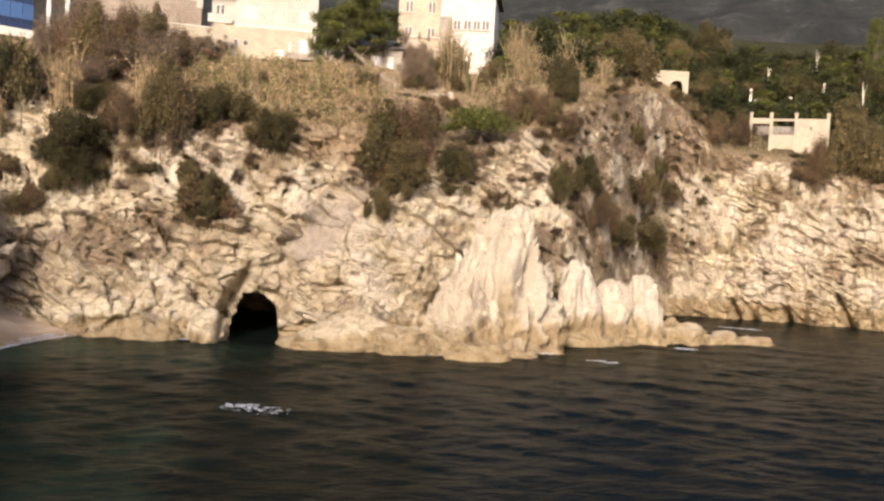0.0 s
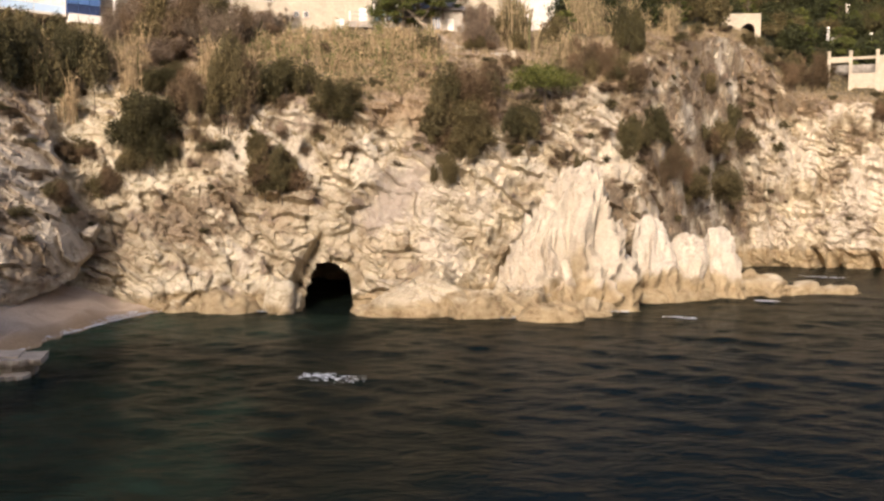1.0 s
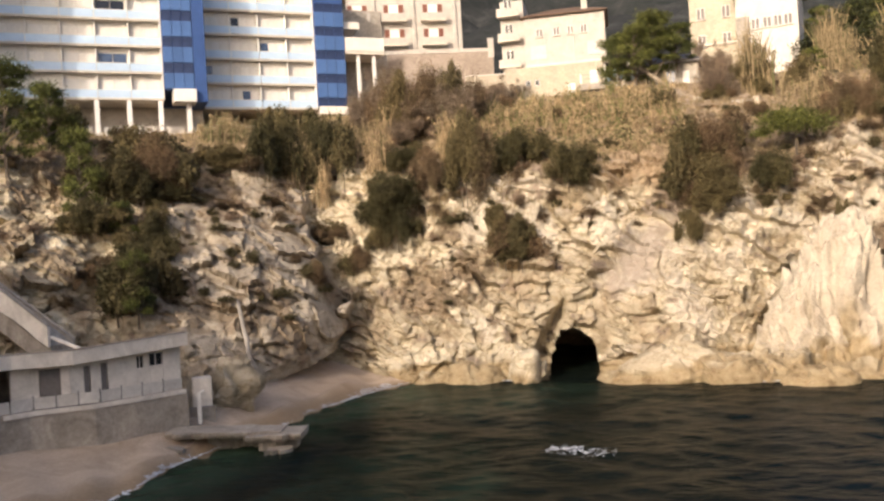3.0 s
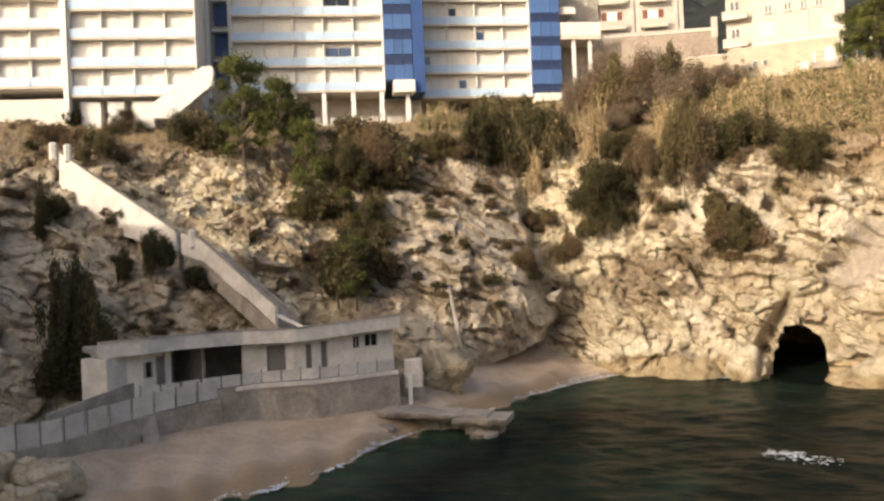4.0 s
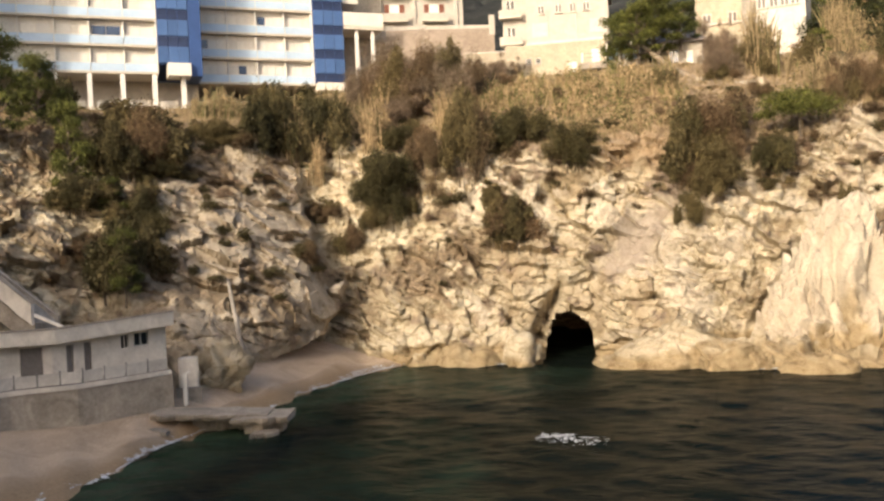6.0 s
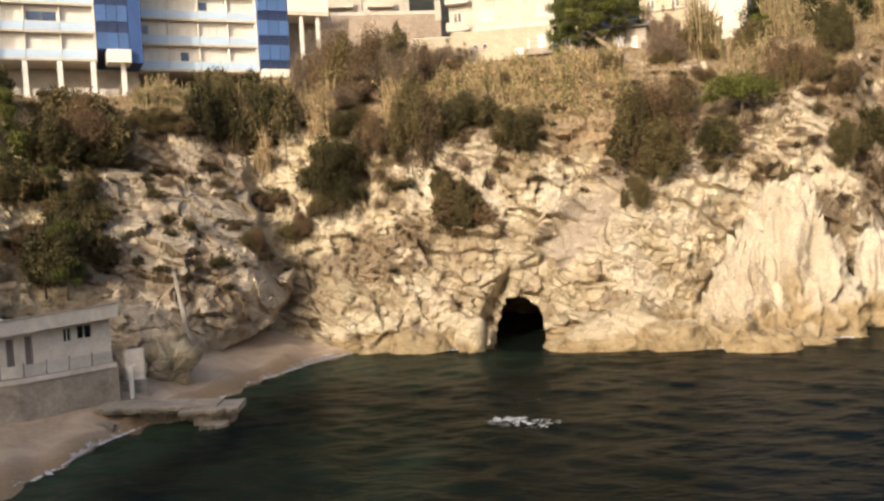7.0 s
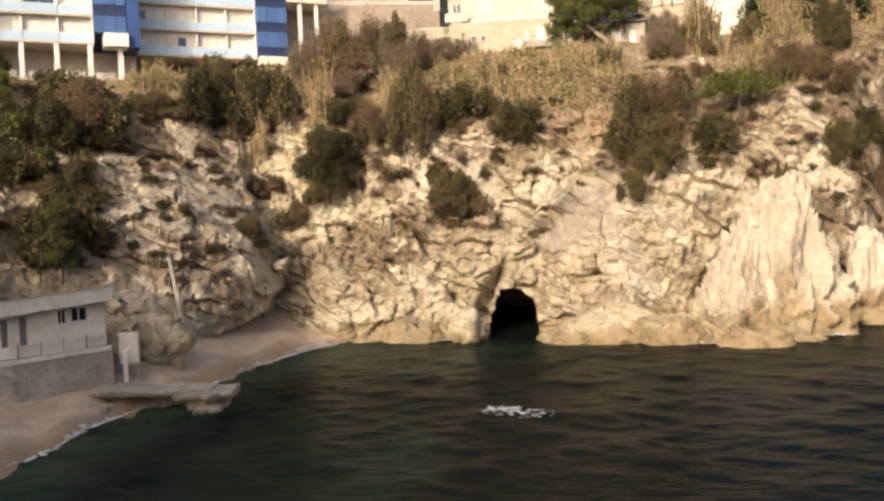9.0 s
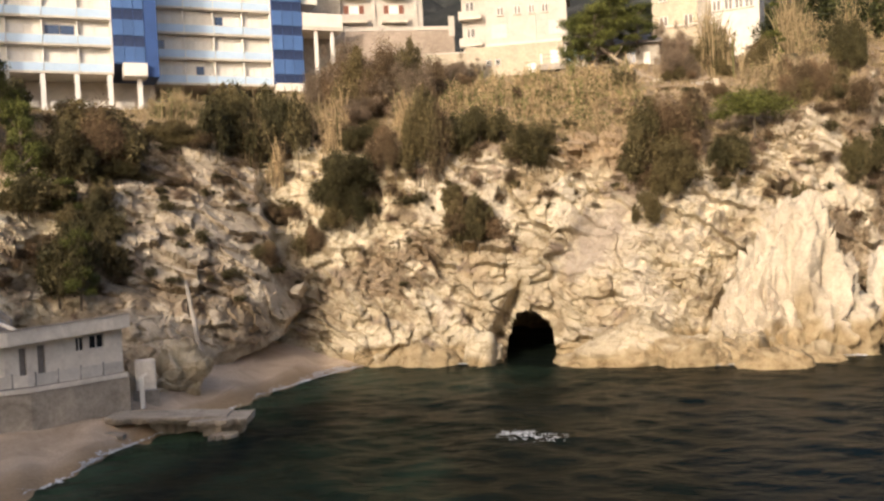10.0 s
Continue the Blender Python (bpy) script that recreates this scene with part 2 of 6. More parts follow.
# brown of the wet waterline rock, given to the spur's hollow as well
col = mix(nt, attribute(nt, "brown_tint"), col, ramp(nt, noise_tex(nt, v, 0.9, 7, 0.7), [(0.3, (0.19, 0.13, 0.07)), (0.5, (0.39, 0.30, 0.18)), (0.7, (0.51, 0.415, 0.27))]))
nt.links.new(col, bs.inputs["Base Color"])
bump(nt, bs, noise_tex(nt, v, 2.6, 9, 0.74, 0.2), 1.0, 0.26)


def slabs(p, size, seed, tilt, crack):
    """Flat-faced blocks: each cell has its own height and its own tilted face, with an open crack round it. Metres."""
    p = p / np.array(size)
    i = np.floor(p).astype(np.int64)
    f1, f2 = np.full(len(p), 9.0), np.full(len(p), 9.0)
    own, away = np.zeros_like(i), np.zeros_like(p)
    for a in (-1, 0, 1):
        for b in (-1, 0, 1):
            for c in (-1, 0, 1):
                q = i + np.array([a, b, c])
                h0 = hash3(q, seed)
                dv = p - q - np.stack([h0, (h0 * 1571.37) % 1.0, (h0 * 7892.23) % 1.0], 1)
                d = np.sqrt((dv ** 2).sum(1))
                near = d < f1
                f2 = np.where(near, f1, np.minimum(f2, d))
                own, away = np.where(near[:, None], q, own), np.where(near[:, None], dv, away)
                f1 = np.where(near, d, f1)
    g_ = np.stack([hash3(own, seed + k) for k in (11, 12, 13)], 1) * 2 - 1
    return size[0] * (tilt * (g_ * away).sum(1) + 0.22 * tilt * (hash3(own, seed + 3) - 0.5) - crack * np.clip(0.09 - (f2 - f1), 0, 1)), hash3(own, seed + 4)


def rock_offset(P, big=1.4, mid=0.62, fine=0.2, seed=3, lean=0.5, flute=0.0):
    """How far rock stands out from its mean surface: folds, leaning slabs with cracks between, and grain."""
    q = P.reshape(-1, 3)
    w = q + 0.5 * np.stack([fbm(q / 4, 3, 0.5, 40), fbm(q / 4, 3, 0.5, 50), fbm(q / 4, 3, 0.5, 60)], 1)
    folds = fbm(q / np.array([7.0, 7.0, 10.0]), 3, 0.5, seed)
    ridges = 1 - 2 * np.abs(fbm(w @ np.array([[1, 0, lean], [0, 1, 0], [-lean, 0, 1]]) / np.array([2.4, 2.4, 5.5]), 3, 0.5, seed + 2))
    shear = w @ np.array([[1, 0, lean], [0, 1, 0.2], [-lean, 0, 1]])
    large, rid_big = slabs(shear, (3.4, 3.4, 2.1), seed + 5, 0.8, 1.2)
    small, _ = slabs(shear, (1.25, 1.25, 0.8), seed + 9, 0.80, 1.3)
    tiny, _ = slabs(shear, (0.55, 0.55, 0.36), seed + 27, 0.7, 0.8)
    # bedding: each bed overhangs the one below, shifted from block to block
    u = shear[:, 2] / 1.3 + 0.35 * fbm(q / 5.0, 2, 0.5, seed + 41) + 2.0 * rid_big
    step = (0.5 - (u - np.floor(u))) * np.clip(0.3 + 1.1 * fbm(q / 3.5, 2, 0.5, seed + 43), 0, 1.3)
    if flute:
        folds = folds + flute * (0.5 - np.abs(fbm(w / np.array([1.5, 1.5, 7.0]), 3, 0.55, seed + 31)))
        large, small = 0.35 * large, 0.6 * small
    return (big * folds + 0.4 * mid * ridges + 0.85 * mid * large + 0.72 * mid * small + 0.5 * mid * tiny + (0.0 if flute else 0.9) * mid * step + 0.5 * fine * fbm(q / 0.7, 3, 0.6, seed + 20)).reshape(P.shape[:2])


az = np.concatenate([np.arange(-125, -50, 0.5), np.arange(-50, 39, 0.1), np.arange(39, 62.1, 0.5)])
vv = np.concatenate([np.linspace(0, 1, 180, endpoint=False), np.linspace(1, 2, 80, endpoint=False), np.linspace(2, 3, 24)])
AZ, VV = np.meshgrid(az, vv)
r, z = profile(AZ, VV)
P = polar(AZ, r, z)


def field(scale, octaves, seed, gain=0.55):
    return fbm(P.reshape(-1, 3) / scale, octaves, gain, seed).reshape(P.shape[:2])


steep = 1 - smooth(0.95, 1.3, VV)
off = rock_offset(P, 1.4, 0.72, 0.2) * (0.3 + 0.7 * steep) * smooth(2.6, 2.0, VV) * np.interp(AZ, (-30, -26, -18, -15, -5, 8, 14), (0.75, 0.62, 0.6, 0.7, 0.8, 0.7, 0.8))
# upright fluting on the far cliff, slanting ribs between the gully and the spur
off = off + 1.5 * steep * smooth(25, 28, AZ) * (0.4 - np.abs(fbm(P.reshape(-1, 3) / np.array([1.9, 1.9, 8.0]), 3, 0.55, 61).reshape(z.shape)))
slant = P.reshape(-1, 3) @ np.array([[1, 0, 0.7], [0, 1, 0], [-0.7, 0, 1]])
off = off + 1.1 * steep * np.exp(-(((AZ - 11.5) / 4.0) ** 2)) * (0.4 - np.abs(fbm(slant / np.array([1.8, 1.8, 7.0]), 3, 0.55, 67).reshape(z.shape)))
# a worn ledge just above the water
ledge = 0.1 * smooth(2.2, 0.6, z) * (0.6 + 0.5 * field(6, 2, 77)) * smooth(-13, -9, AZ) * smooth(22, 18, AZ)
# an earth bank under the reeds, a scree gully right of the cave
bank = np.exp(-(((AZ - 4.2) / 3.2) ** 2)) * smooth(0.85, 1.0, VV) * smooth(1.55, 1.3, VV)
gully = np.exp(-(((AZ - 2.6 - 0.58 * (z - 8.0)) / 1.7) ** 2)) * smooth(5.6, 7.6, z) * smooth(18.5, 15.5, z)
r = r - off * (1 - 0.6 * gully) - ledge + 0.9 * gully
# the sea cave and the crevice that leans over it
h_arch = 4.2 * np.sqrt(np.clip(1 - np.abs((AZ + 0.62) / 1.55) ** 2.7, 0, 1)) - 0.35 * smooth(-0.4, -2.2, AZ)
cave = smooth(0.0, 0.14, h_arch - z + 0.55 * field(1.1, 3, 5)) * (h_arch > 0)
crev = np.exp(-(((AZ + 2.0 - 0.36 * (z - 3.6)) / (0.22 + 0.09 * np.clip(6.5 - z, 0, 4))) ** 2)) * smooth(0.3, 2, z) * smooth(6.9, 4.8, z)
r = r + 24 * cave + 2.6 * crev * (1 - cave)
# dark fissures in the far cliff
for a_, w_, h_ in ((36.8, 0.22, 4.6), (33.5, 0.16, 2.6), (30.4, 0.18, 3.0)):
    r = r + 3.0 * np.exp(-(((AZ - a_ + 0.22 * (z - 2)) / w_) ** 2)) * smooth(h_, h_ - 1.2, z)
z = z + 0.3 * off * (1 - cave)
P = polar(AZ, r, z)
patch, mott = field(4.5, 4, 91), field(1.6, 4, 131, 0.6)
# a brown stained band left of the cave, bare scree in the gully
scar = 0.9 * smooth(0.28, 0.6, np.exp(-(((AZ + 9.2 + 0.25 * (z - 7.5)) / 2.7) ** 2) - ((z - 7.8) / 2.3) ** 2) + 0.5 * mott)
scree = 0.6 * smooth(0.25, 0.8, gully + 0.55 * mott)
soil = smooth(0.93, 1.1, VV + 0.2 * patch) + 0.75 * smooth(0.12, 0.55, patch + 0.45 * mott) * smooth(2.0, 5, z) * (1 - 0.75 * smooth(-7.5, -5, AZ) * smooth(17, 15, AZ) * smooth(12, 8, z)) + scar
soil = soil + 0.9 * smooth(-0.55, 0.15, patch + 0.5 * mott) * smooth(15, 17.5, AZ) * smooth(29, 25, AZ) * smooth(3, 7, z)
soil = np.clip(soil, 0, 0.92)
damp_z = np.interp(AZ, (-14, -10, -5, -2, 2, 6, 10, 18, 25, 38), (0.6, 1.5, 1.7, 0.9, 1.0, 1.9, 2.3, 2.6, 2.2, 2.4))
# wet brown rock along the waterline
brown_tint = smooth(damp_z + 0.35, damp_z - 0.35, z + 0.5 * patch) * smooth(-14, -12, AZ)
grey = np.clip(smooth(0.25, -0.25, AZ - np.interp(z, EDGE_Z, EDGE_AZ) - 0.25 * np.sin(1.9 * z) * np.cos(0.8 * z)) * smooth(-30, -26, AZ) * 0.8 * steep + 0.55 * smooth(-38, -42, AZ + 0.5 * (z - 12)), 0, 1)
pale = 0.15 * smooth(26, 30, AZ) * smooth(0.2, -0.3, patch) + 0.5 * smooth(0.1, -0.5, patch) * smooth(-14, -8, AZ)
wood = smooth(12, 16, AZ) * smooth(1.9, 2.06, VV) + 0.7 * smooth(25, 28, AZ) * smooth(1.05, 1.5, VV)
earth = np.clip(bank * smooth(-0.8, 0.1, patch + 0.6), 0, 1) * 0.75
tagged(sheet("cliff", P, m_rock, {"soil": soil, "brown_tint": brown_tint, "grey": grey, "pale": pale, "earth": earth, "scree": scree, "wood": np.clip(wood, 0, 1)}, False), "sunlit cream limestone sea cliff with a cave at the waterline", "cliff", kind="structure")
LAND_AZ, LAND_R, LAND_Z, LAND_SOIL = az, r.copy(), z.copy(), soil


def on_coast(a, el):
    """The point of the coast at bearing a that stands el degrees above the eye's level."""
    k = int(np.argmin(np.abs(LAND_AZ - a)))
    e = np.degrees(np.arctan2(LAND_Z[:, k] - EYE[2], LAND_R[:, k]))
    up = np.nonzero(e >= el)[0]
    j = int(up[0]) if len(up) else len(e) - 1
    return Vector(polar(np.array(float(a)), LAND_R[j, k], LAND_Z[j, k]))


def ground_at(x, y):
    """The height of the slope above the cliff at a place of the plan."""
    a, d = math.degrees(math.atan2(x, y)), math.hypot(x, y)
    k = int(np.argmin(np.abs(LAND_AZ - a)))
    return float(np.interp(d, LAND_R[150:, k], LAND_Z[150:, k]))


# the far mountain side
az = np.arange(-125, 62.1, 1.0)
rr = np.geomspace(240, 2200, 70)
AZ, RR = np.meshgrid(az, rr)
P = polar(AZ, RR, 0 * RR)
n = field(140, 5, 15)
P[..., 2] = 38 + (RR - 240) * 0.46 + 45 * n * smooth(240, 600, RR) - 8
m_hill, nt, bs = material("mountain_scrub", 1.0, 0, 0.05)
v = coords(nt)
c1 = ramp(nt, noise_tex(nt, v, 0.05, 10, 0.75, 0.5), [(0.35, (0.018, 0.021, 0.021)), (0.55, (0.036, 0.038, 0.037)), (0.7, (0.085, 0.085, 0.082))])
nt.links.new(c1, bs.inputs["Base Color"])
tagged(sheet("mountain", P, m_hill), "distant grey-green scrub-covered mountain side", "mountain", kind="structure")

# the ledge on which the camera stands, and the land behind
az = np.arange(74, 238, 2.0)
rr = np.concatenate([np.linspace(0.0, 3, 8), np.geomspace(4, 300, 40)])
AZ, RR = np.meshgrid(az, rr)
P = polar(AZ, RR, 0 * RR)
P[..., 2] = 9.4 + smooth(4, 80, RR) * 28 + 0.5 * field(3, 3, 33) * smooth(3, 8, RR)
tagged(sheet("headland", P, m_rock, {k: 0 * RR + w for k, w in (("soil", 0.6), ("brown_tint", 0), ("grey", 0), ("pale", 0), ("earth", 0), ("wood", 0))}), "rocky scrub-covered headland above the sea", "headland", kind="structure")


def rock(name, label, a, d, w, dep, h, seed, turn=0.0, pale_=0.0, z0=0.0, amp=0.5, power=0.75, category="rock", lean=0.5, res=110, group="", flute=0.0, wet_z=1.2, tilt=0.0, taper=0.0, shift=0.0, hollow=None):
    """A boulder or outcrop at bearing a and distance d: a rounded block broken up by slabs and cracks."""
    th, ph = np.meshgrid(np.linspace(0, 2 * math.pi, res * 2 + 1), np.linspace(-0.35, math.pi / 2, res))
    sp = lambda q: np.sign(q) * np.abs(q) ** power
    Q = np.stack([sp(np.cos(th)) * sp(np.cos(ph)) * w / 2, sp(np.sin(th)) * sp(np.cos(ph)) * dep / 2, sp(np.sin(ph)) * h], -1)
    Q[..., 2] *= 1 + tilt * 2 * Q[..., 0] / w
    up_ = np.clip(Q[..., 2] / h, 0, 1)
    Q[..., 0] = Q[..., 0] * (1 - taper * up_) + shift * up_
    Q[..., 1] = Q[..., 1] * (1 - 0.6 * taper * up_)
    c = polar(np.array(float(a)), d, z0)
    rot = np.radians(-a + turn)
    rm = np.array([[np.cos(rot), -np.sin(rot), 0], [np.sin(rot), np.cos(rot), 0], [0, 0, 1]])
    Wd = Q @ rm.T + c
    nrm = Q / np.array([w, dep, h]) @ rm.T
    nrm = nrm / (np.linalg.norm(nrm, axis=-1, keepdims=True) + 1e-6)
    o = rock_offset(Wd, 0.9 * amp, 0.9 * amp, 0.22 * amp, seed, lean, flute)
    o[:, -1] = o[:, 0]
    dent = 0 * o
    if hollow:
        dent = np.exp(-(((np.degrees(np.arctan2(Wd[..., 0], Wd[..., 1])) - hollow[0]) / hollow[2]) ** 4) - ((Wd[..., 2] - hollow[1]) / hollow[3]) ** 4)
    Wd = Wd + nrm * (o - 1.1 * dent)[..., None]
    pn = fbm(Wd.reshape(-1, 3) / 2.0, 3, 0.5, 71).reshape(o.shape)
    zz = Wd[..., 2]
    # browner up to the wet line, and darker brown inside the hollow
    at = {"soil": 0 * o, "brown_tint": np.maximum(0.85 * dent, smooth(wet_z + 0.6, wet_z - 0.6, zz + (0.7 + 0.4 * (wet_z - 1.2)) * pn)), "grey": 0 * o, "earth": 0 * o, "pale": pale_ + 0 * o}
    return tagged(sheet(name, Wd, m_rock, at), label, category, group)


# ---- the sea, the beach ----
m_sea, nt, bs = material("sea_water", 0.20, 0, 0.07)
bs.inputs["IOR"].default_value = 1.18
v = coords(nt)
deep = ramp(nt, noise_tex(nt, v, 0.045, 5, 0.6, 0.8), [(0.36, (0.0036, 0.0084, 0.0092)), (0.5, (0.0062, 0.0090, 0.0070)), (0.66, (0.0046, 0.0096, 0.0074))])
deep = mix(nt, attribute(nt, "shoal"), deep, ramp(nt, noise_tex(nt, v, 0.3, 5, 0.65, 0.6), [(0.35, (0.010, 0.022, 0.013)), (0.6, (0.030, 0.055, 0.036))]))
deep = mix(nt, attribute(nt, "blue"), deep, ramp(nt, noise_tex(nt, v, 0.09, 5, 0.6, 0.8), [(0.35, (0.0030, 0.0078, 0.0105)), (0.65, (0.0046, 0.0092, 0.0120))]))
nt.links.new(deep, bs.inputs["Base Color"])
bump(nt, bs, noise_tex(nt, coords(nt, (1.0, 1.9, 1.0)), 0.75, 5, 0.5, 0.9), 1.0, 0.14)
BEACH_AZ = (-75, -60, -47, -40, -34, -29.8, -25.8, -21, -18.6, -15.5, -12, -10)
SHORE_R = (30, 33, 37, 40, 43, 46.4, 52.8, 58.8, 63, 69.6, 75, 79)
WALL_AZ = (-75, -48, -43, -40, -33, -26.5, -21, -15.6, -12.2, -10)
WALL_R = (42, 44.5, 48.5, 50.5, 54, 56.5, 66, 80, 78, 80)
WALL_Z = (2.8, 2.5, 1.65, 1.65, 1.35, 1.4, 1.7, 1.9, 0.4, 0.1)
az = np.arange(-56, 50.01, 0.2)
rr = np.geomspace(26, 140, 300)
AZ, RR = np.meshgrid(az, rr)
P = polar(AZ, RR, 0 * RR)
swell = 0.0
rng = np.random.RandomState(4)
for k in range(26):
    lam = 1.3 * 1.12 ** k
    if lam > 9:
        break
    d = rng.normal(0.35, 0.7)
    amp_ = 0.016 * lam ** 0.6
    swell = swell + amp_ * np.sin(2 * math.pi / lam * (P[..., 0] * math.sin(d) + P[..., 1] * math.cos(d)) + rng.uniform(0, 6.28) + 1.6 * field(lam * 4, 2, 200 + k))
P[..., 2] = 0.5 * swell * (0.85 + 0.3 * field(14, 2, 300))
shore_here = np.interp(AZ, BEACH_AZ, SHORE_R)
shoal = smooth(14, 1, shore_here - RR) * smooth(-8, -13, AZ) + 0.35 * smooth(0.1, 0.6, field(11, 3, 55)) * smooth(8, -6, AZ)
tagged(sheet("sea", P, m_sea, {"shoal": np.clip(shoal, 0, 1), "blue": 0.85 * smooth(3, 17, AZ + 8 * field(12, 3, 57)) * smooth(74, 50, RR)}), "dark green rippled sea in a small cove", "sea", kind="structure")
X, Y = np.meshgrid(np.linspace(-2500, 2500, 24), np.linspace(-2500, 500, 16))
tagged(sheet("open_sea", np.stack([X, Y, 0 * X - 0.4], -1), m_sea, {"shoal": 0 * X, "blue": 0 * X}), "dark open sea beyond the cove", "sea", kind="structure")

m_sand, nt, bs = material("shingle", 0.85, 0, 0.2)
v = coords(nt)
dry = ramp(nt, noise_tex(nt, v, 9, 8, 0.8), [(0.3, (0.34, 0.26, 0.19)), (0.5, (0.51, 0.405, 0.305)), (0.7, (0.62, 0.51, 0.40))])
dry = mix(nt, 1.0, dry, ramp(nt, noise_tex(nt, v, 0.35, 5, 0.6, 1.0), [(0.35, (0.8, 0.78, 0.75)), (0.6, (1.05, 1.05, 1.05))]), "MULTIPLY")
nt.links.new(mix(nt, attribute(nt, "damp"), dry, ramp(nt, noise_tex(nt, v, 5, 7, 0.75), [(0.3, (0.24, 0.17, 0.105)), (0.7, (0.38, 0.28, 0.185))])), bs.inputs["Base Color"])
bump(nt, bs, noise_tex(nt, v, 14, 6, 0.8), 0.7, 0.05)
az = np.arange(-75, -9.9, 0.2)
tt = np.linspace(-0.35, 1.3, 110)
AZ, TT = np.meshgrid(az, tt)
rs, rw, zw = np.interp(AZ, BEACH_AZ, SHORE_R), np.interp(AZ, WALL_AZ, WALL_R), np.interp(AZ, WALL_AZ, WALL_Z)
r = rs + (rw - rs) * TT
P = polar(AZ, r, 0 * r)
cusp = 0.10 * np.sin(AZ * 1.9 + 1.2 * field(8, 2, 9)) + 0.1 * field(3, 3, 8)
P[..., 2] = np.where(TT > 0, zw * np.clip(TT, 0, 1.3) ** 0.8, 0.16 * (r - rs)) + cusp * smooth(1.0, 0.2, np.abs(TT - 0.2))
P[..., 2] += 0.10 * np.exp(-((TT - 0.30) / 0.05) ** 2)
damp = smooth(0.42, 0.10, TT + 0.06 * field(3, 3, 18))
tagged(sheet("beach", P, m_sand, {"damp": damp}), "pebble beach with a damp waterline below the cliff", "beach", kind="structure")


def sand_at(a, d):
    s_, w_, z_ = (float(np.interp(a, x_, y_)) for x_, y_ in ((BEACH_AZ, SHORE_R), (WALL_AZ, WALL_R), (WALL_AZ, WALL_Z)))
    return z_ * max(0.0, min(1.3, (d - s_) / (w_ - s_))) ** 0.8


# ---- building materials ----
m_render = mottled("cream_render", (0.72, 0.68, 0.605), (0.79, 0.75, 0.68), 1.0, 0.85, 0.14, 0.01)
m_white = mottled("white_paint", (0.74, 0.72, 0.67), (0.80, 0.78, 0.735), 1.0, 0.7, 0.10, 0.005)
m_slab = mottled("balcony_concrete", (0.62, 0.56, 0.48), (0.70, 0.65, 0.57), 1.0, 0.85, 0.2, 0.01)
m_blue = mottled("blue_cladding", (0.058, 0.125, 0.29), (0.07, 0.145, 0.33), 0.6, 0.45, 0.12, 0.0, 0.12)
m_navy = mottled("deep_blue_cladding", (0.032, 0.078, 0.22), (0.042, 0.092, 0.26), 0.6, 0.5, 0.12, 0.0)
m_parapet = mottled("pale_blue_parapet_glass", (0.47, 0.63, 0.80), (0.55, 0.69, 0.83), 0.4, 0.3, 0.10, 0.0, 0.06)
m_curtain = mottled("drawn_curtain", (0.76, 0.73, 0.66), (0.82, 0.79, 0.73), 2.0, 0.9, 0.12, 0.02, 0.1)
m_dark, nt, bs = material("window_glass_dark", 0.08, 0.0, 0.6)
bs.inputs["Base Color"].default_value = (0.012, 0.014, 0.018, 1)
m_pane, nt, bs = material("window_glass_sky", 0.06, 0.0, 0.8)
nt.links.new(ramp(nt, noise_tex(nt, coords(nt), 0.8, 2), [(0.3, (0.03, 0.05, 0.10)), (0.7, (0.07, 0.11, 0.19))]), bs.inputs["Base Color"])
m_navyglass, nt, bs = material("blue_black_glass", 0.12, 0.0, 0.6)
nt.links.new(ramp(nt, noise_tex(nt, coords(nt), 0.8, 2), [(0.3, (0.012, 0.02, 0.06)), (0.7, (0.025, 0.04, 0.10))]), bs.inputs["Base Color"])
m_conc = mottled("stained_concrete", (0.32, 0.28, 0.235), (0.48, 0.43, 0.37), 0.7, 0.9, 0.38, 0.03)
m_bhwhite = mottled("weathered_whitewash", (0.68, 0.63, 0.56), (0.79, 0.745, 0.675), 0.8, 0.85, 0.25, 0.01)
m_rail = mottled("railing_panel", (0.56, 0.53, 0.48), (0.68, 0.65, 0.60), 1.0, 0.6, 0.22, 0.0, 0.1)
m_greydoor = mottled("grey_shutter", (0.16, 0.15, 0.14), (0.22, 0.20, 0.19), 1.0, 0.6, 0.2, 0.0)
m_stain = mottled("stained_brown_wall", (0.28, 0.225, 0.18), (0.44, 0.37, 0.31), 0.7, 0.95, 0.3, 0.05)
m_red = mottled("red_shutter", (0.17, 0.07, 0.05), (0.24, 0.10, 0.07), 1.0, 0.7, 0.2, 0.0)
m_stone = mottled("rough_stone_wall", (0.28, 0.25, 0.21), (0.52, 0.47, 0.40), 0.5, 0.9, 0.35, 0.05)
m_pale_stone = mottled("pale_ruin_stone", (0.40, 0.345, 0.26), (0.54, 0.475, 0.37), 0.5, 0.9, 0.2, 0.05)
m_wood = mottled("weathered_timber", (0.20, 0.15, 0.10), (0.42, 0.35, 0.27), 0.8, 0.85, 0.3, 0.02)
m_metal = mottled("dull_railing_metal", (0.20, 0.20, 0.20), (0.30, 0.30, 0.29), 1.0, 0.5, 0.2, 0.0, 0, 0.6)
m_tile, nt, bs = material("clay_roof_tiles", 0.9, 0, 0.2)
w_ = nt.nodes.new("ShaderNodeTexWave")
w_.inputs["Scale"].default_value, w_.inputs["Distortion"].default_value = 4.0, 0.6
nt.links.new(coords(nt), w_.inputs["Vector"])
nt.links.new(ramp(nt, noise_tex(nt, coords(nt), 3, 6, 0.7), [(0.3, (0.11, 0.075, 0.055)), (0.7, (0.26, 0.17, 0.12))]), bs.inputs["Base Color"])
bump(nt, bs, w_.outputs[0], 0.8, 0.06)

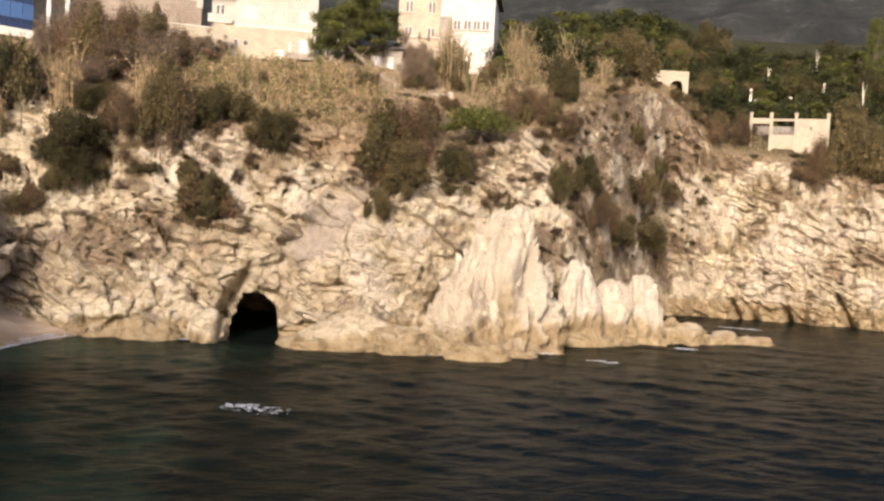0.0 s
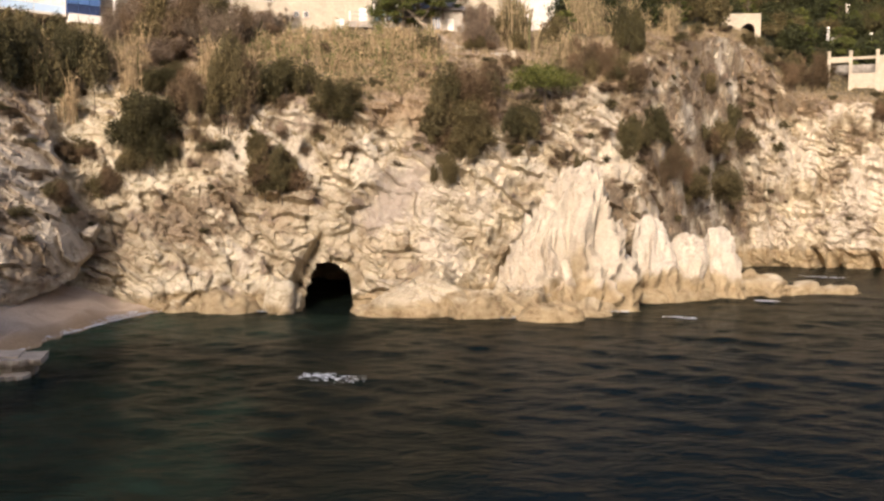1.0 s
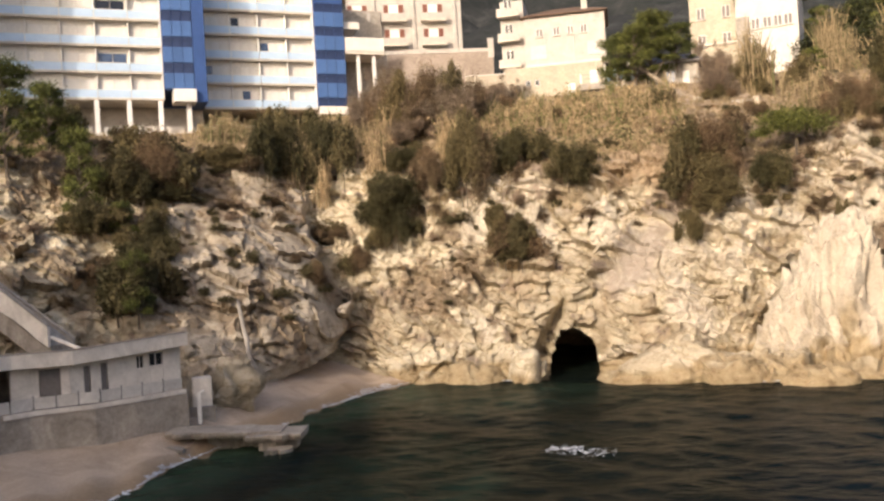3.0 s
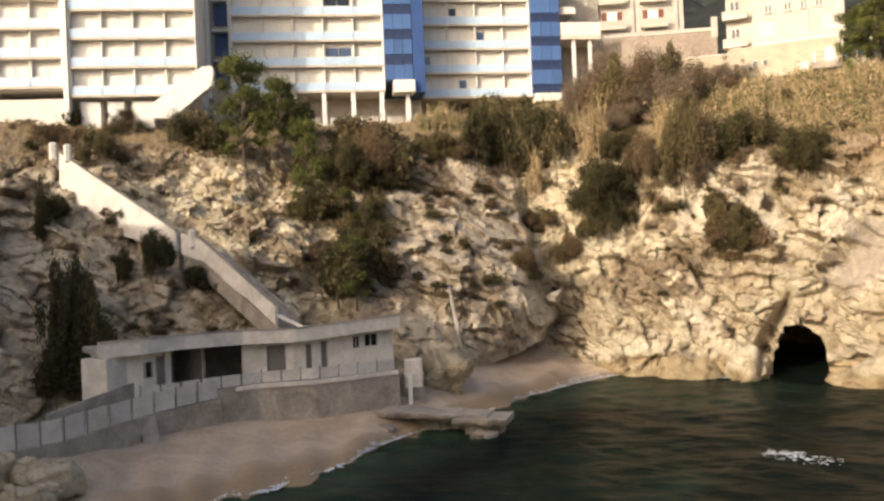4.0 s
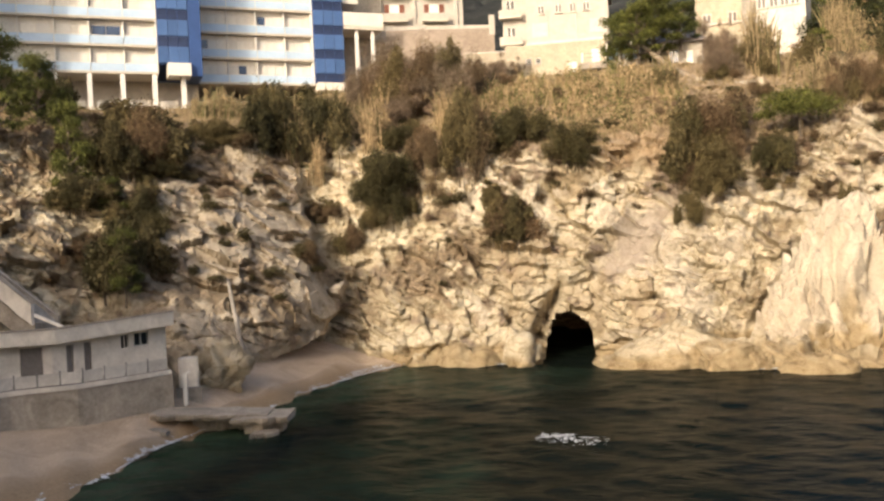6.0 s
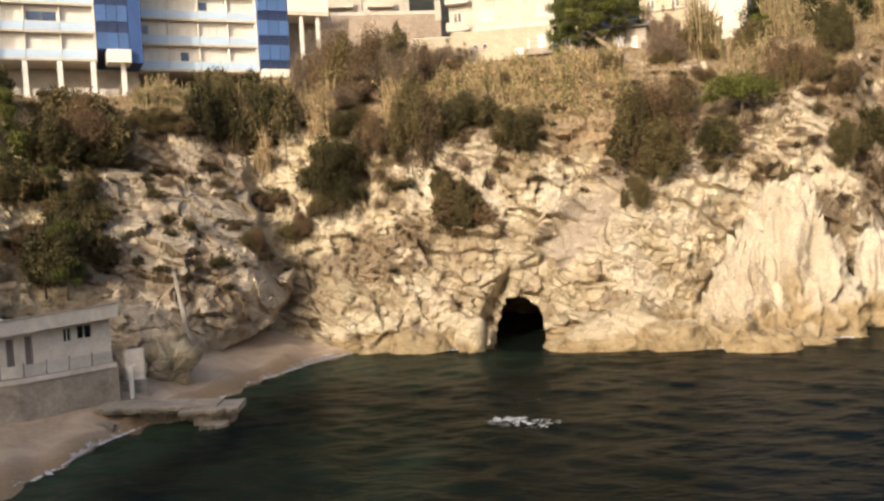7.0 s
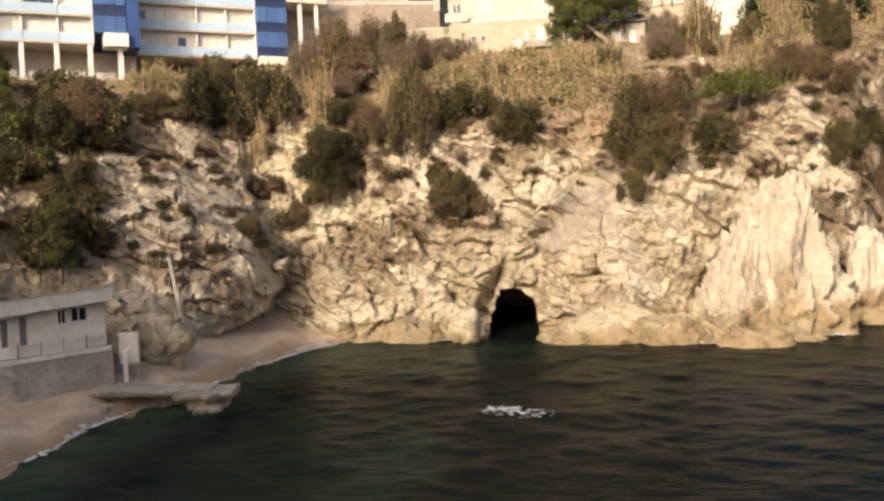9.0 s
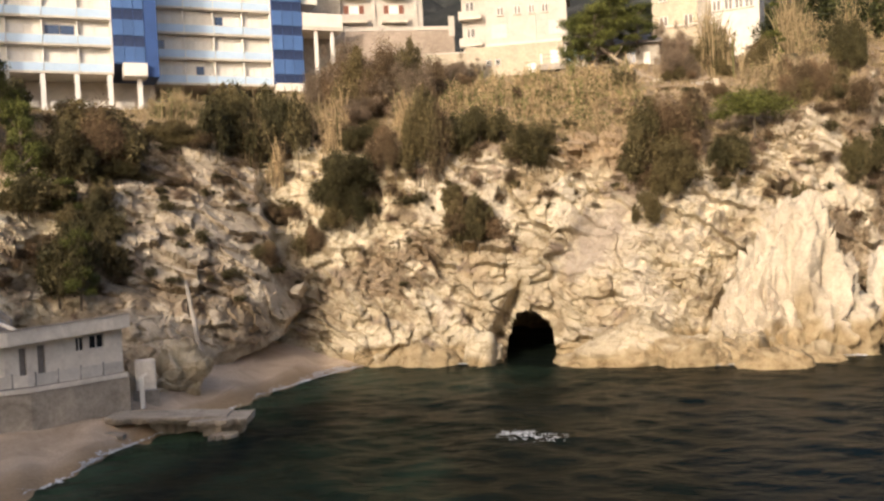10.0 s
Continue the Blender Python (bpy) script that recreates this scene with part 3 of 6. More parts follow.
m_house = mottled("cream_house_render", (0.45, 0.415, 0.365), (0.55, 0.51, 0.455), 1.0, 0.85, 0.18, 0.01)
m_wwall = mottled("white_house_render", (0.55, 0.51, 0.45), (0.64, 0.60, 0.54), 1.0, 0.85, 0.15, 0.01)

# ---- the hotel on the cliff top ----
hotel = thing("hotel", pose(-51.5, 89.2, 0, 0, 0, 30), "large white and blue balconied hotel above the cliff", "hotel")
rng = random.Random(11)


def wing(x0, x1, d, zb, floors, bays, fh, doors):
    """A white wing: slabs, glazed parapets, partitions and balcony doors, floor by floor."""
    body = block("wing", hotel, x0, x1, d + 0.85, d + 13, zb - 0.02, zb + floors * fh, m_render)
    bw = (x1 - x0) / bays
    for i in range(floors):
        z = zb + i * fh
        block("balcony_slab", body, x0, x1, d, d + 0.845, z, z + 0.22, m_slab)
        for b in range(bays):
            xb = x0 + b * bw
            block("glass_parapet", body, xb + 0.05, xb + bw - 0.05, d + 0.03, d + 0.07, z + 0.26, z + 1.12, m_parapet, 0.0)
            block("handrail", body, xb + 0.02, xb + bw - 0.02, d + 0.015, d + 0.085, z + 1.13, z + 1.19, m_white, 0.0)
            n = doors
            for k in range(n):
                xa = xb + 0.25 + (bw - 0.5) * k / n
                mt = rng.choices((m_curtain, m_white, m_pane, m_dark), (6, 6, 0.3, 0.15))[0]
                block("balcony_door", body, xa + 0.04, xa + (bw - 0.5) / n - 0.04, d + 0.79, d + 0.847, z + 0.22, z + 2.35, mt, 0.01)
        for b in range(bays + 1):
            xb = min(max(x0 + b * bw, x0 + 0.08), x1 - 0.08)
            deep = 0.0 if b in (0, bays) else 0.35
            block("partition", body, xb - 0.08, xb + 0.08, d + deep, d + 0.84, z + 0.225, z + fh, m_white)
    block("roof_parapet", body, x0 - 0.1, x1 + 0.1, d, d + 13.1, zb + floors * fh, zb + floors * fh + 0.5, m_white)
    return body


def blue_tower(x0, x1, d, zb, floors, fh, first, dark_h):
    """A stair tower in blue panels with a dark glazed band on every floor."""
    body = block("blue_tower", hotel, x0, x1, d + 0.2, d + 12, zb, zb + floors * fh, m_navy)
    n = 3
    for i in range(floors):
        z = zb + first + i * fh
        for k in range(n):
            xa, xe = x0 + (x1 - x0) * k / n, x0 + (x1 - x0) * (k + 1) / n
            if z + dark_h < zb + floors * fh:
                block("window_band", body, xa + 0.03, xe - 0.03, d + 0.1, d + 0.19, z, z + dark_h, m_navyglass, 0.0)
            zl = max(zb, z - fh + dark_h)
            if z - zl > 0.1:
                block("blue_panel", body, xa + 0.02, xe - 0.02, d, d + 0.195, zl + 0.03, z - 0.03, m_blue)
    return body


wing(-10.0, 7.55, 0.0, 30.3, 5, 5, 2.97, 2)
tower = blue_tower(7.6, 10.9, -0.3, 31.5, 5, 2.97, 1.9, 1.15)
block("entrance_box", tower, 8.5, 11.0, -0.9, 2.0, 30.05, 31.48, m_white)
block("fin", tower, 10.95, 12.3, -0.3, 10, 30.1, 46.0, m_navy)
wing(12.4, 26.2, 4.0, 30.05, 5, 4, 2.98, 3)
blue_tower(26.25, 30.0, 3.6, 30.4, 5, 2.97, 0.0, 1.1)
block("tower_foot", hotel, 26.4, 30.1, 3.3, 10, 29.4, 30.38, m_render)
wing(-25.8, -12.9, -8.0, 28.75, 6, 4, 3.0, 2)
wing(-46.0, -26.4, -8.0, 29.75, 6, 6, 3.05, 2)
block("end_column", hotel, -26.38, -25.85, -8.3, -5, 26.4, 48, m_white)
block("plinth", hotel, -33.5, -25.9, -7.5, 4, 25.0, 28.7, m_render)
block("plinth", hotel, -25.85, -12.9, -5.5, 4, 25.0, 28.7, m_slab)
block("plinth", hotel, -60.0, -33.5, -5.5, 4, 25.0, 29.7, m_slab)
for xa, xe in ((-25.0, -23.0), (-22.3, -20.6), (-19.8, -17.6)):
    block("store_wall", hotel, xa, xe, -7.2, -5.6, 25.5, 28.4, m_white)
link = block("link_block", hotel, -12.85, -10.05, 4.5, 12, 26, 47, m_slab)
for i in range(5):
    z = 31.6 + i * 3.6
    block("blue_panel", link, -12.3, -10.5, 4.3, 4.48, z + 0.5, z + 3.1, m_blue)
    block("cross_beam", link, -12.9, -10.0, 3.4, 4.3, z + 3.15, z + 3.5, m_white)
block("corner_post", link, -10.4, -10.02, 1.0, 3.38, 30, 47, m_white)
block("corner_post", link, -12.88, -12.5, 1.0, 3.38, 30, 47, m_white)
# the outside stair in front of the link
ox = [(-17.6, 26.2), (-15.4, 26.2), (-11.2, 29.6), (-11.2, 31.5), (-12.2, 31.5), (-17.6, 27.6)]
for yy in (-9.4, -8.35):
    V_ = [(x, yy, z) for x, z in ox] + [(x, yy + 0.25, z) for x, z in ox]
    F_ = [tuple(range(6))[::-1], tuple(range(6, 12))] + [(k, (k + 1) % 6, 6 + (k + 1) % 6, 6 + k) for k in range(6)]
    part("stair_parapet", mesh_of("stair_parapet", V_, F_, m_white), hotel)
for k in range(18):
    x = -17.3 + k * 0.33
    block("step", hotel, x, x + 0.36, -9.1, -8.4, 26.2 + k * 0.17, 26.4 + k * 0.185, m_slab, 0.0)
# the open undercroft
block("undercroft_wall", hotel, -10.0, 12.3, 5.0, 6.0, 24.5, 30.25, m_slab)
block("undercroft_floor", hotel, -10.0, 12.3, -0.5, 5.0, 24.3, 26.2, m_conc)
for x in (-6.6, -3.1, 0.35, 3.75, 7.1, 10.2):
    pil = block("pillar", hotel, x - 0.26, x + 0.26, 0.1, 0.62, 24.2, 30.28, m_white)
    block("pillar_foot", pil, x - 0.4, x + 0.4, -0.05, 0.77, 24.2, 26.6, m_render)
for xa, xe in ((-2.6, -0.2), (1.0, 3.2), (4.4, 6.6), (7.7, 9.6)):
    block("low_wall", hotel, xa, xe, 1.6, 1.85, 26.2, 27.5 + 0.3 * rng.random(), m_render)
# the terrace canopy beside it
block("terrace_slab", hotel, 30.05, 35.2, 3.6, 10, 37.1, 37.5, m_slab)
block("terrace_balustrade", hotel, 30.05, 35.2, 3.55, 3.75, 37.52, 39.2, m_render)
block("upper_slab", hotel, 30.05, 32.2, 4.2, 10, 40.4, 41.3, m_render)
block("terrace_back", hotel, 30.1, 36.5, 8.2, 9.0, 28, 44.0, m_stone)
for x in (31.8, 33.9):
    block("terrace_pillar", hotel, x - 0.2, x + 0.2, 4.0, 4.4, 29.5, 37.08, m_white)


# ---- houses on the slope ----
def window(parent, x, z, w, h, y, shutters=None, glass=None):
    f = block("window", parent, x - w / 2, x + w / 2, y - 0.06, y + 0.06, z, z + h, m_white, 0.01)
    n = 2 if w > 0.7 else 1
    for k in range(n):
        a = x - w / 2 + w * k / n
        block("pane", f, a + 0.05, a + w / n - 0.05, y - 0.09, y - 0.062, z + 0.06, z + h - 0.06, glass or m_dark, 0.0)
    block("sill", f, x - w / 2 - 0.08, x + w / 2 + 0.08, y - 0.2, y - 0.0, z - 0.09, z - 0.005, m_slab)
    if shutters:
        for s in (-1, 1):
            xs_ = x + s * (w / 2 + w / 4 + 0.03)
            block("shutter", f, xs_ - w / 4, xs_ + w / 4, y - 0.12, y - 0.04, z, z + h, shutters, 0.01)
    return f


def pitched_roof(parent, x0, x1, y0, y1, z, rise, mat_, over=0.4, hip=0.35):
    """A hipped tile roof with thick eaves."""
    x0, x1, y0, y1 = x0 - over, x1 + over, y0 - over, y1 + over
    ym, hx = (y0 + y1) / 2, (x1 - x0) * hip
    V_ = [(x0, y0, z), (x1, y0, z), (x1, y1, z), (x0, y1, z), (x0, y0, z + 0.16), (x1, y0, z + 0.16), (x1, y1, z + 0.16), (x0, y1, z + 0.16), (x0 + hx, ym, z + rise), (x1 - hx, ym, z + rise)]
    F_ = [(3, 2, 1, 0), (0, 1, 5, 4), (1, 2, 6, 5), (2, 3, 7, 6), (3, 0, 4, 7), (4, 5, 9, 8), (5, 6, 9), (6, 7, 8, 9), (7, 4, 8)]
    return part("roof", mesh_of("roof", V_, F_, mat_), parent)


def at_bearing(a, d, turn=0.0):
    p = polar(np.array(float(a)), d, 0.0)
    return pose(p[0], p[1], 0, 0, 0, -a + turn)


# cream house with red shutters and balconies
hs = thing("house", at_bearing(-10.2, 118, 6), "cream two-storey house with red shutters and small balconies", "house", "houses above the cliff")
body = block("wall", hs, -7.6, 7.6, 0, 9, 34, 48, m_house)
for x in (-6.5, -1.6, 3.7):
    for z in (39.6, 42.9):
        window(body, x, z, 1.3, 2.1, 0, m_red, m_curtain)
        s = block("balcony", body, x - 1.7, x + 1.7, -1.1, -0.01, z - 0.35, z - 0.12, m_slab)
        block("balcony_front", s, x - 1.7, x + 1.7, -1.12, -1.02, z - 0.11, z + 0.75, m_house)
for x in (-4.3, 1.0, 6.6):
    block("pilaster", body, x - 0.25, x + 0.25, -0.25, -0.005, 37, 48, m_house)
pitched_roof(hs, -7.6, 7.6, 0, 9, 48.01, 2.2, m_tile)
tw = thing("terrace_wall", at_bearing(-8.6, 116, 6), "stained stone retaining wall of a garden terrace", "wall")
block("wall", tw, -6.0, 8.2, 0, 0.5, 28, 37.79, m_stain)
block("coping", tw, -6.1, 8.3, -0.08, 0.58, 37.8, 38.3, m_house)
block("end_pillar", tw, 7.5, 8.3, -0.1, -0.002, 37.0, 39.6, m_house)
gw = thing("garden_wall", at_bearing(-4.6, 102, 2), "pale rubble stone wall below the houses", "wall")
block("wall", gw, -3.4, 2.6, 0, 0.6, 25, 31.6, m_pale_stone)
block("raised_end", gw, 1.2, 2.5, 0.02, 0.58, 31.61, 32.3, m_pale_stone)
block("coping", gw, -3.5, 1.15, -0.06, 0.66, 31.61, 31.75, m_slab)

# tall cream house beside it
hs = thing("house", at_bearing(0.0, 106, -3), "tall cream rendered house with small square upper windows", "house", "houses above the cliff")
body = block("wall", hs, -4.7, 4.9, 0, 8, 27, 39.0, m_house)
for x in (-2.9, -0.85, 0.85, 2.4):
    window(body, x, 36.6, 0.75, 1.0, 0, None, m_greydoor)
for x, w in ((-3.1, 1.9), (3.7, 2.0)):
    block("closed_shutter", body, x - w / 2, x + w / 2, -0.08, -0.005, 33.9, 35.6, m_wwall)
block("string_course", body, -4.8, 5.2, -0.3, -0.004, 33.0, 33.3, m_slab)
block("lower_storey", body, -6.6, 5.3, -0.9, -0.31, 26.5, 32.9, m_pale_stone)
for x in (-4.5, -3.4):
    window(body, x, 30.6, 0.6, 0.7, -0.91, None, m_dark)
window(body, 0.6, 29.0, 0.9, 1.5, -0.91, None, m_curtain)
block("drainpipe", body, 1.1, 1.22, -0.13, -0.005, 33.4, 38.6, m_slab)
pitched_roof(hs, -4.7, 4.9, 0, 8, 39.01, 1.8, m_tile)
block("chimney", hs, 2.2, 2.9, 1.4, 2.1, 39.2, 41.6, m_house)
st = block("stair_tower", hs, -7.6, -4.75, 0.6, 6, 27, 41.5, m_house)
for z in (33.2, 36.4, 39.4):
    block("landing", st, -7.9, -5.2, -0.5, 0.59, z, z + 0.25, m_slab)
    block("landing_front", st, -7.9, -5.2, -0.52, -0.42, z + 0.26, z + 1.0, m_house)
    window(st, -6.6, z + 0.4, 1.0, 1.9, 0.6, None, m_dark)

# railed terrace among the reeds
tr = thing("railed_terrace", at_bearing(3.0, 100, 0) @ pose(0, 0, 1.3), "small railed terrace with white posts and tables", "terrace")
block("deck", tr, -4.0, 2.6, -1.2, 3.0, 27.2, 27.9, m_conc)
for x in (-3.6, -2.2, -0.9, 0.4, 1.7, 2.5):
    block("post", tr, x - 0.09, x + 0.09, -1.15, -0.97, 27.91, 29.9 if x > -1 else 29.0, m_white)
for z in (28.4, 28.85):
    block("rail", tr, -3.6, 2.5, -1.09, -1.03, z, z + 0.06, m_metal, 0.0)
block("canvas_blind", tr, -0.8, 2.4, 0.4, 0.5, 28.0, 29.5, m_parapet)
block("white_box", tr, -2.6, -1.7, 0.2, 0.8, 27.91, 29.6, m_white)
block("roof_sheet", tr, -1.1, 2.8, -1.3, 2.4, 29.95, 30.05, m_greydoor)

# stone cottage under the pine
hs = thing("cottage", at_bearing(6.2, 102, -4), "low grey stone cottage with a dark roof under a pine", "cottage")
body = block("wall", hs, -3.8, 3.7, 0, 5, 25.5, 31.0, m_stone)
window(body, 0.6, 28.4, 1.1, 1.9, 0, None, m_pane)
window(body, 2.3, 28.6, 0.7, 1.5, 0, None, m_curtain)
window(body, -1.7, 28.8, 0.9, 1.2, 0, None, m_dark)
block("door_step", body, -0.3, 3.3, -1.0, -0.005, 27.6, 28.0, m_pale_stone)
pitched_roof(hs, -3.8, 3.7, 0, 5, 31.01, 1.5, m_greydoor, 0.6, 0.2)
# a fallen trunk propped against the slope, and the garden wall below it
p0, p1 = Vector(polar(np.array(4.6), 98.0, 30.4)), Vector(polar(np.array(8.5), 96.0, 25.2))
mid_ = (p0 + p1) / 2 + Vector((0, 0, -0.5))
tk = tagged(new("fallen_trunk", mesh_of("fallen_trunk", *merged([tube([p0, p0.lerp(mid_, 0.5), mid_, mid_.lerp(p1, 0.5), p1], [0.16, 0.25, 0.33, 0.42, 0.55]), tube([p0.lerp(p1, 0.25), p0.lerp(p1, 0.25) + Vector((0.8, 0, 1.1))], [0.15, 0.06]), tube([p0.lerp(p1, 0.12), p0.lerp(p1, 0.12) + Vector((1.3, 0.2, 0.5))], [0.12, 0.05])]), m_wood, True)), "pale bleached fallen tree trunk on the slope", "tree trunk")
gw = thing("garden_wall", at_bearing(10.0, 95.5, 0), "low pale stone garden wall on the slope", "wall")
block("wall", gw, -2.6, 2.2, 0, 0.45, 22.5, 25.3, m_stone)
block("end_pillar", gw, 2.25, 2.9, -0.1, 0.55, 22.5, 25.5, m_pale_stone)
block("step_block", gw, -3.6, -2.65, -0.4, 0.8, 23.2, 26.0, m_pale_stone)

# white house with a row of blue panes, and the block behind
hs = thing("house", at_bearing(12.4, 112, -6), "white house with a row of small windows and a dark eave", "house", "houses above the cliff")
body = block("wall", hs, -3.4, 3.6, 0, 8, 28, 40.5, m_wwall)
for x in (-1.2, 0.15, 1.35, 2.5):
    window(body, x, 36.0, 0.95, 1.3, 0, None, m_greydoor)
block("porch", body, -3.4, -1.9, -0.5, -0.005, 30, 37.6, m_stone)
pitched_roof(hs, -3.4, 3.6, 0, 8, 40.51, 1.4, m_tile, 0.6)
hs = thing("house", at_bearing(10.5, 121, 0), "plain flat-roofed white block behind smaller houses", "house", "houses above the cliff")
body = block("wall", hs, 0.2, 7.6, 0, 8, 30, 43.0, m_wwall)
window(body, 2.0, 40.2, 1.3, 1.4, 0, None, m_greydoor)
window(body, 5.4, 40.2, 1.3, 1.4, 0, None, m_greydoor)
hs = thing("house", at_bearing(9.3, 115, -3), "weathered stone house behind bare trees", "house", "houses above the cliff")
body = block("wall", hs, -2.8, 3.4, 0, 7, 28, 42.2, m_pale_stone)
for x, z in ((-1.4, 38.6), (1.6, 38.6), (-1.4, 35.2), (1.6, 35.2)):
    window(body, x, z, 1.0, 1.5, 0, None, m_greydoor)
block("ledge", body, -2.9, 3.5, -0.3, -0.004, 35.3, 35.5, m_slab)
pitched_roof(hs, -2.8, 3.4, 0, 7, 42.21, 1.4, m_tile)
hs = thing("house", at_bearing(19.6, 128, 0), "small pale house roof among trees", "house", "houses above the cliff")
block("wall", hs, -1.8, 1.8, 0, 4, 30, 35.6, m_pale_stone)
pitched_roof(hs, -1.8, 1.8, 0, 4, 35.61, 0.9, m_pale_stone)

# hut with an arched doorway
hut = thing("stone_hut", at_bearing(25.75, 131, 8) @ pose(0, 0, 1.2), "small pale stone hut with a dark arched doorway", "hut")
V_, xs_ = [], 0.9
arch = [(0.0 + 0.95 * math.cos(t_), 31.6 + 0.95 * math.sin(t_)) for t_ in np.linspace(math.pi, 0, 13)]
outl = [(-2.6, 30.5), (-2.6, 34.0), (2.6, 33.9), (2.6, 30.5), (xs_ + 0.95, 30.5)] + [(x + xs_, z) for x, z in arch[::-1]] + [(xs_ - 0.95, 30.5)]
bm = bmesh.new()
fv = [bm.verts.new((x, 0, z)) for x, z in outl]
fc = bm.faces.new(fv)
ex = bmesh.ops.extrude_face_region(bm, geom=[fc])
bmesh.ops.translate(bm, vec=(0, 0.5, 0), verts=[g for g in ex["geom"] if isinstance(g, bmesh.types.BMVert)])
bmesh.ops.recalc_face_normals(bm, faces=bm.faces[:])
bmesh.ops.triangulate(bm, faces=bm.faces[:])
me = bpy.data.meshes.new("front_wall")
bm.to_mesh(me)
bm.free()
me.materials.append(m_pale_stone)
part("front_wall", me, hut)
for xa, xe in ((-2.45, -2.0), (2.0, 2.45)):
    block("side_wall", hut, xa, xe, 0.51, 4.0, 29.5, 33.6, m_pale_stone)
block("back_wall", hut, -2.0, 2.0, 3.6, 4.0, 29.5, 33.6, m_stone)
block("roof", hut, -2.4, 2.4, 0.51, 4.0, 33.61, 33.85, m_pale_stone)
block("window", hut, -1.75, -1.2, -0.03, 0.02, 31.6, 32.3, m_dark, 0.0)

# the roofless pillared ruin
ruin = thing("pergola_ruin", at_bearing(32.95, 138, 4) @ pose(0, 0, 3.1), "roofless pale stone pergola with four square pillars", "ruin")
px = (-5.25, -2.4, 1.05, 5.45)
for x in px:
    p = block("pillar", ruin, x - 0.22, x + 0.22, 0, 0.44, 20.5, 26.9, m_pale_stone)
    block("cap", p, x - 0.28, x + 0.28, -0.06, 0.5, 26.91, 27.15, m_pale_stone)
block("beam", ruin, px[0] + 0.23, px[1] - 0.23, 0.1, 0.36, 25.5, 26.3, m_pale_stone)
block("beam", ruin, px[1] + 0.23, px[2] - 0.23, 0.1, 0.36, 25.9, 26.25, m_pale_stone)
block("low_wall", ruin, px[1] + 0.23, px[2] - 0.23, 0.06, 0.4, 21, 23.9, m_pale_stone)
wl = block("panel_wall", ruin, px[2] + 0.23, px[3] - 0.23, 0.05, 0.4, 21, 26.3, m_pale_stone)
block("slot", wl, 3.0, 3.25, 0.02, 0.06, 24.6, 25.1, m_dark, 0.0)
block("back_wall", ruin, px[0], px[3], 4.0, 4.3, 21, 25.6, m_stone)
rng = random.Random(5)
for a, el, h in ((28.8, 8.4, 1.0), (30.6, 8.0, 1.6), (30.9, 7.8, 0.7), (32.9, 7.8, 0.9), (34.7, 8.6, 1.1), (31.6, 9.6, 1.4)):
    p = on_coast(a, el)
    po = thing("stone_post", pose(p.x, p.y, p.z, 0, 0, rng.uniform(0, 90)), "short white stone post on the wooded slope", "post", "white posts on the slope")
    block("shaft", po, -0.2, 0.2, -0.2, 0.2, -0.6, h + 1.7, m_white)
    block("cap", po, -0.26, 0.26, -0.26, 0.26, h + 1.705, h + 1.85, m_white)


# ---- the beach house ----
def ribbon(pts, out0, out1, z0, z1):
    """A wall along points of the plan (x, y): from out0 to out1 metres away from the viewer, z0 to z1 (numbers or lists)."""
    n = len(pts)
    z0 = z0 if isinstance(z0, (list, tuple)) else [z0] * n
    z1 = z1 if isinstance(z1, (list, tuple)) else [z1] * n
    V_, F_ = [], []
    for k, p in enumerate(pts):
        a, b = Vector(pts[max(k - 1, 0)]), Vector(pts[min(k + 1, n - 1)])
        t_ = (b - a).normalized()
        nn = Vector((-t_.y, t_.x))
        if nn.dot(Vector(p)) < 0:
            nn = -nn
        for o, zz in ((out0, z0[k]), (out0, z1[k]), (out1, z1[k]), (out1, z0[k])):
            q = Vector(p) + nn * o
            V_.append((q.x, q.y, zz))
    for k in range(n - 1):
        for j in range(4):
            F_.append((4 * k + j, 4 * k + (j + 1) % 4, 4 * k + 4 + (j + 1) % 4, 4 * k + 4 + j))
    F_ += [(3, 2, 1, 0), tuple(4 * (n - 1) + j for j in range(4))]
    return V_, F_


def ribbon_part(name, parent, mat_, *args, label=""):
    bm = bmesh.new()
    V_, F_ = ribbon(*args)
    vs = [bm.verts.new(q) for q in V_]
    for f in F_:
        bm.faces.new([vs[i] for i in f])
    bmesh.ops.recalc_face_normals(bm, faces=bm.faces[:])
    me = bpy.data.meshes.new(name)
    bm.to_mesh(me)
    bm.free()
    me.materials.append(mat_)
    if parent is None:
        return new(name, me)
    return part(name, me, parent, None, label)


def line(az_list, r_list, lo, hi, step=0.6, add=0.0):
    """Points of the plan along a curve given by bearings and distances."""
    n = max(2, int(abs(hi - lo) / step) + 1)
    return [tuple(polar(np.array(a), np.interp(a, az_list, r_list) + add, 0.0)[:2]) for a in np.linspace(lo, hi, n)]


TERRACE = 3.6
EAVE_AZ, EAVE_R = (-44.6, -41.9, -40, -36, -32.4, -29.5, -25.7), (51.2, 51.6, 53.0, 54.9, 54.8, 55.9, 57.6)
EAVE_Z = (6.86, 6.87, 6.86, 6.74, 6.70, 6.85, 7.06)
RAIL_AZ, RAIL_R = (-42.5, -40.7, -37.4, -34.9, -31.4, -28.9, -26.1), (50.6, 51.0, 52.6, 53.6, 53.6, 54.6, 56.2)
LOW_AZ, LOW_R, LOW_T = (-60, -49.5, -47.4, -45, -41.1, -37.4), (40.0, 43.4, 44.3, 46.5, 50.2, 52.4), (3.1, 3.0, 2.87, 2.9, 2.95, 3.1)
house = thing("beach_house", Matrix.Identity(4), "low curved whitewashed beach building with shuttered doors, in shade", "building")
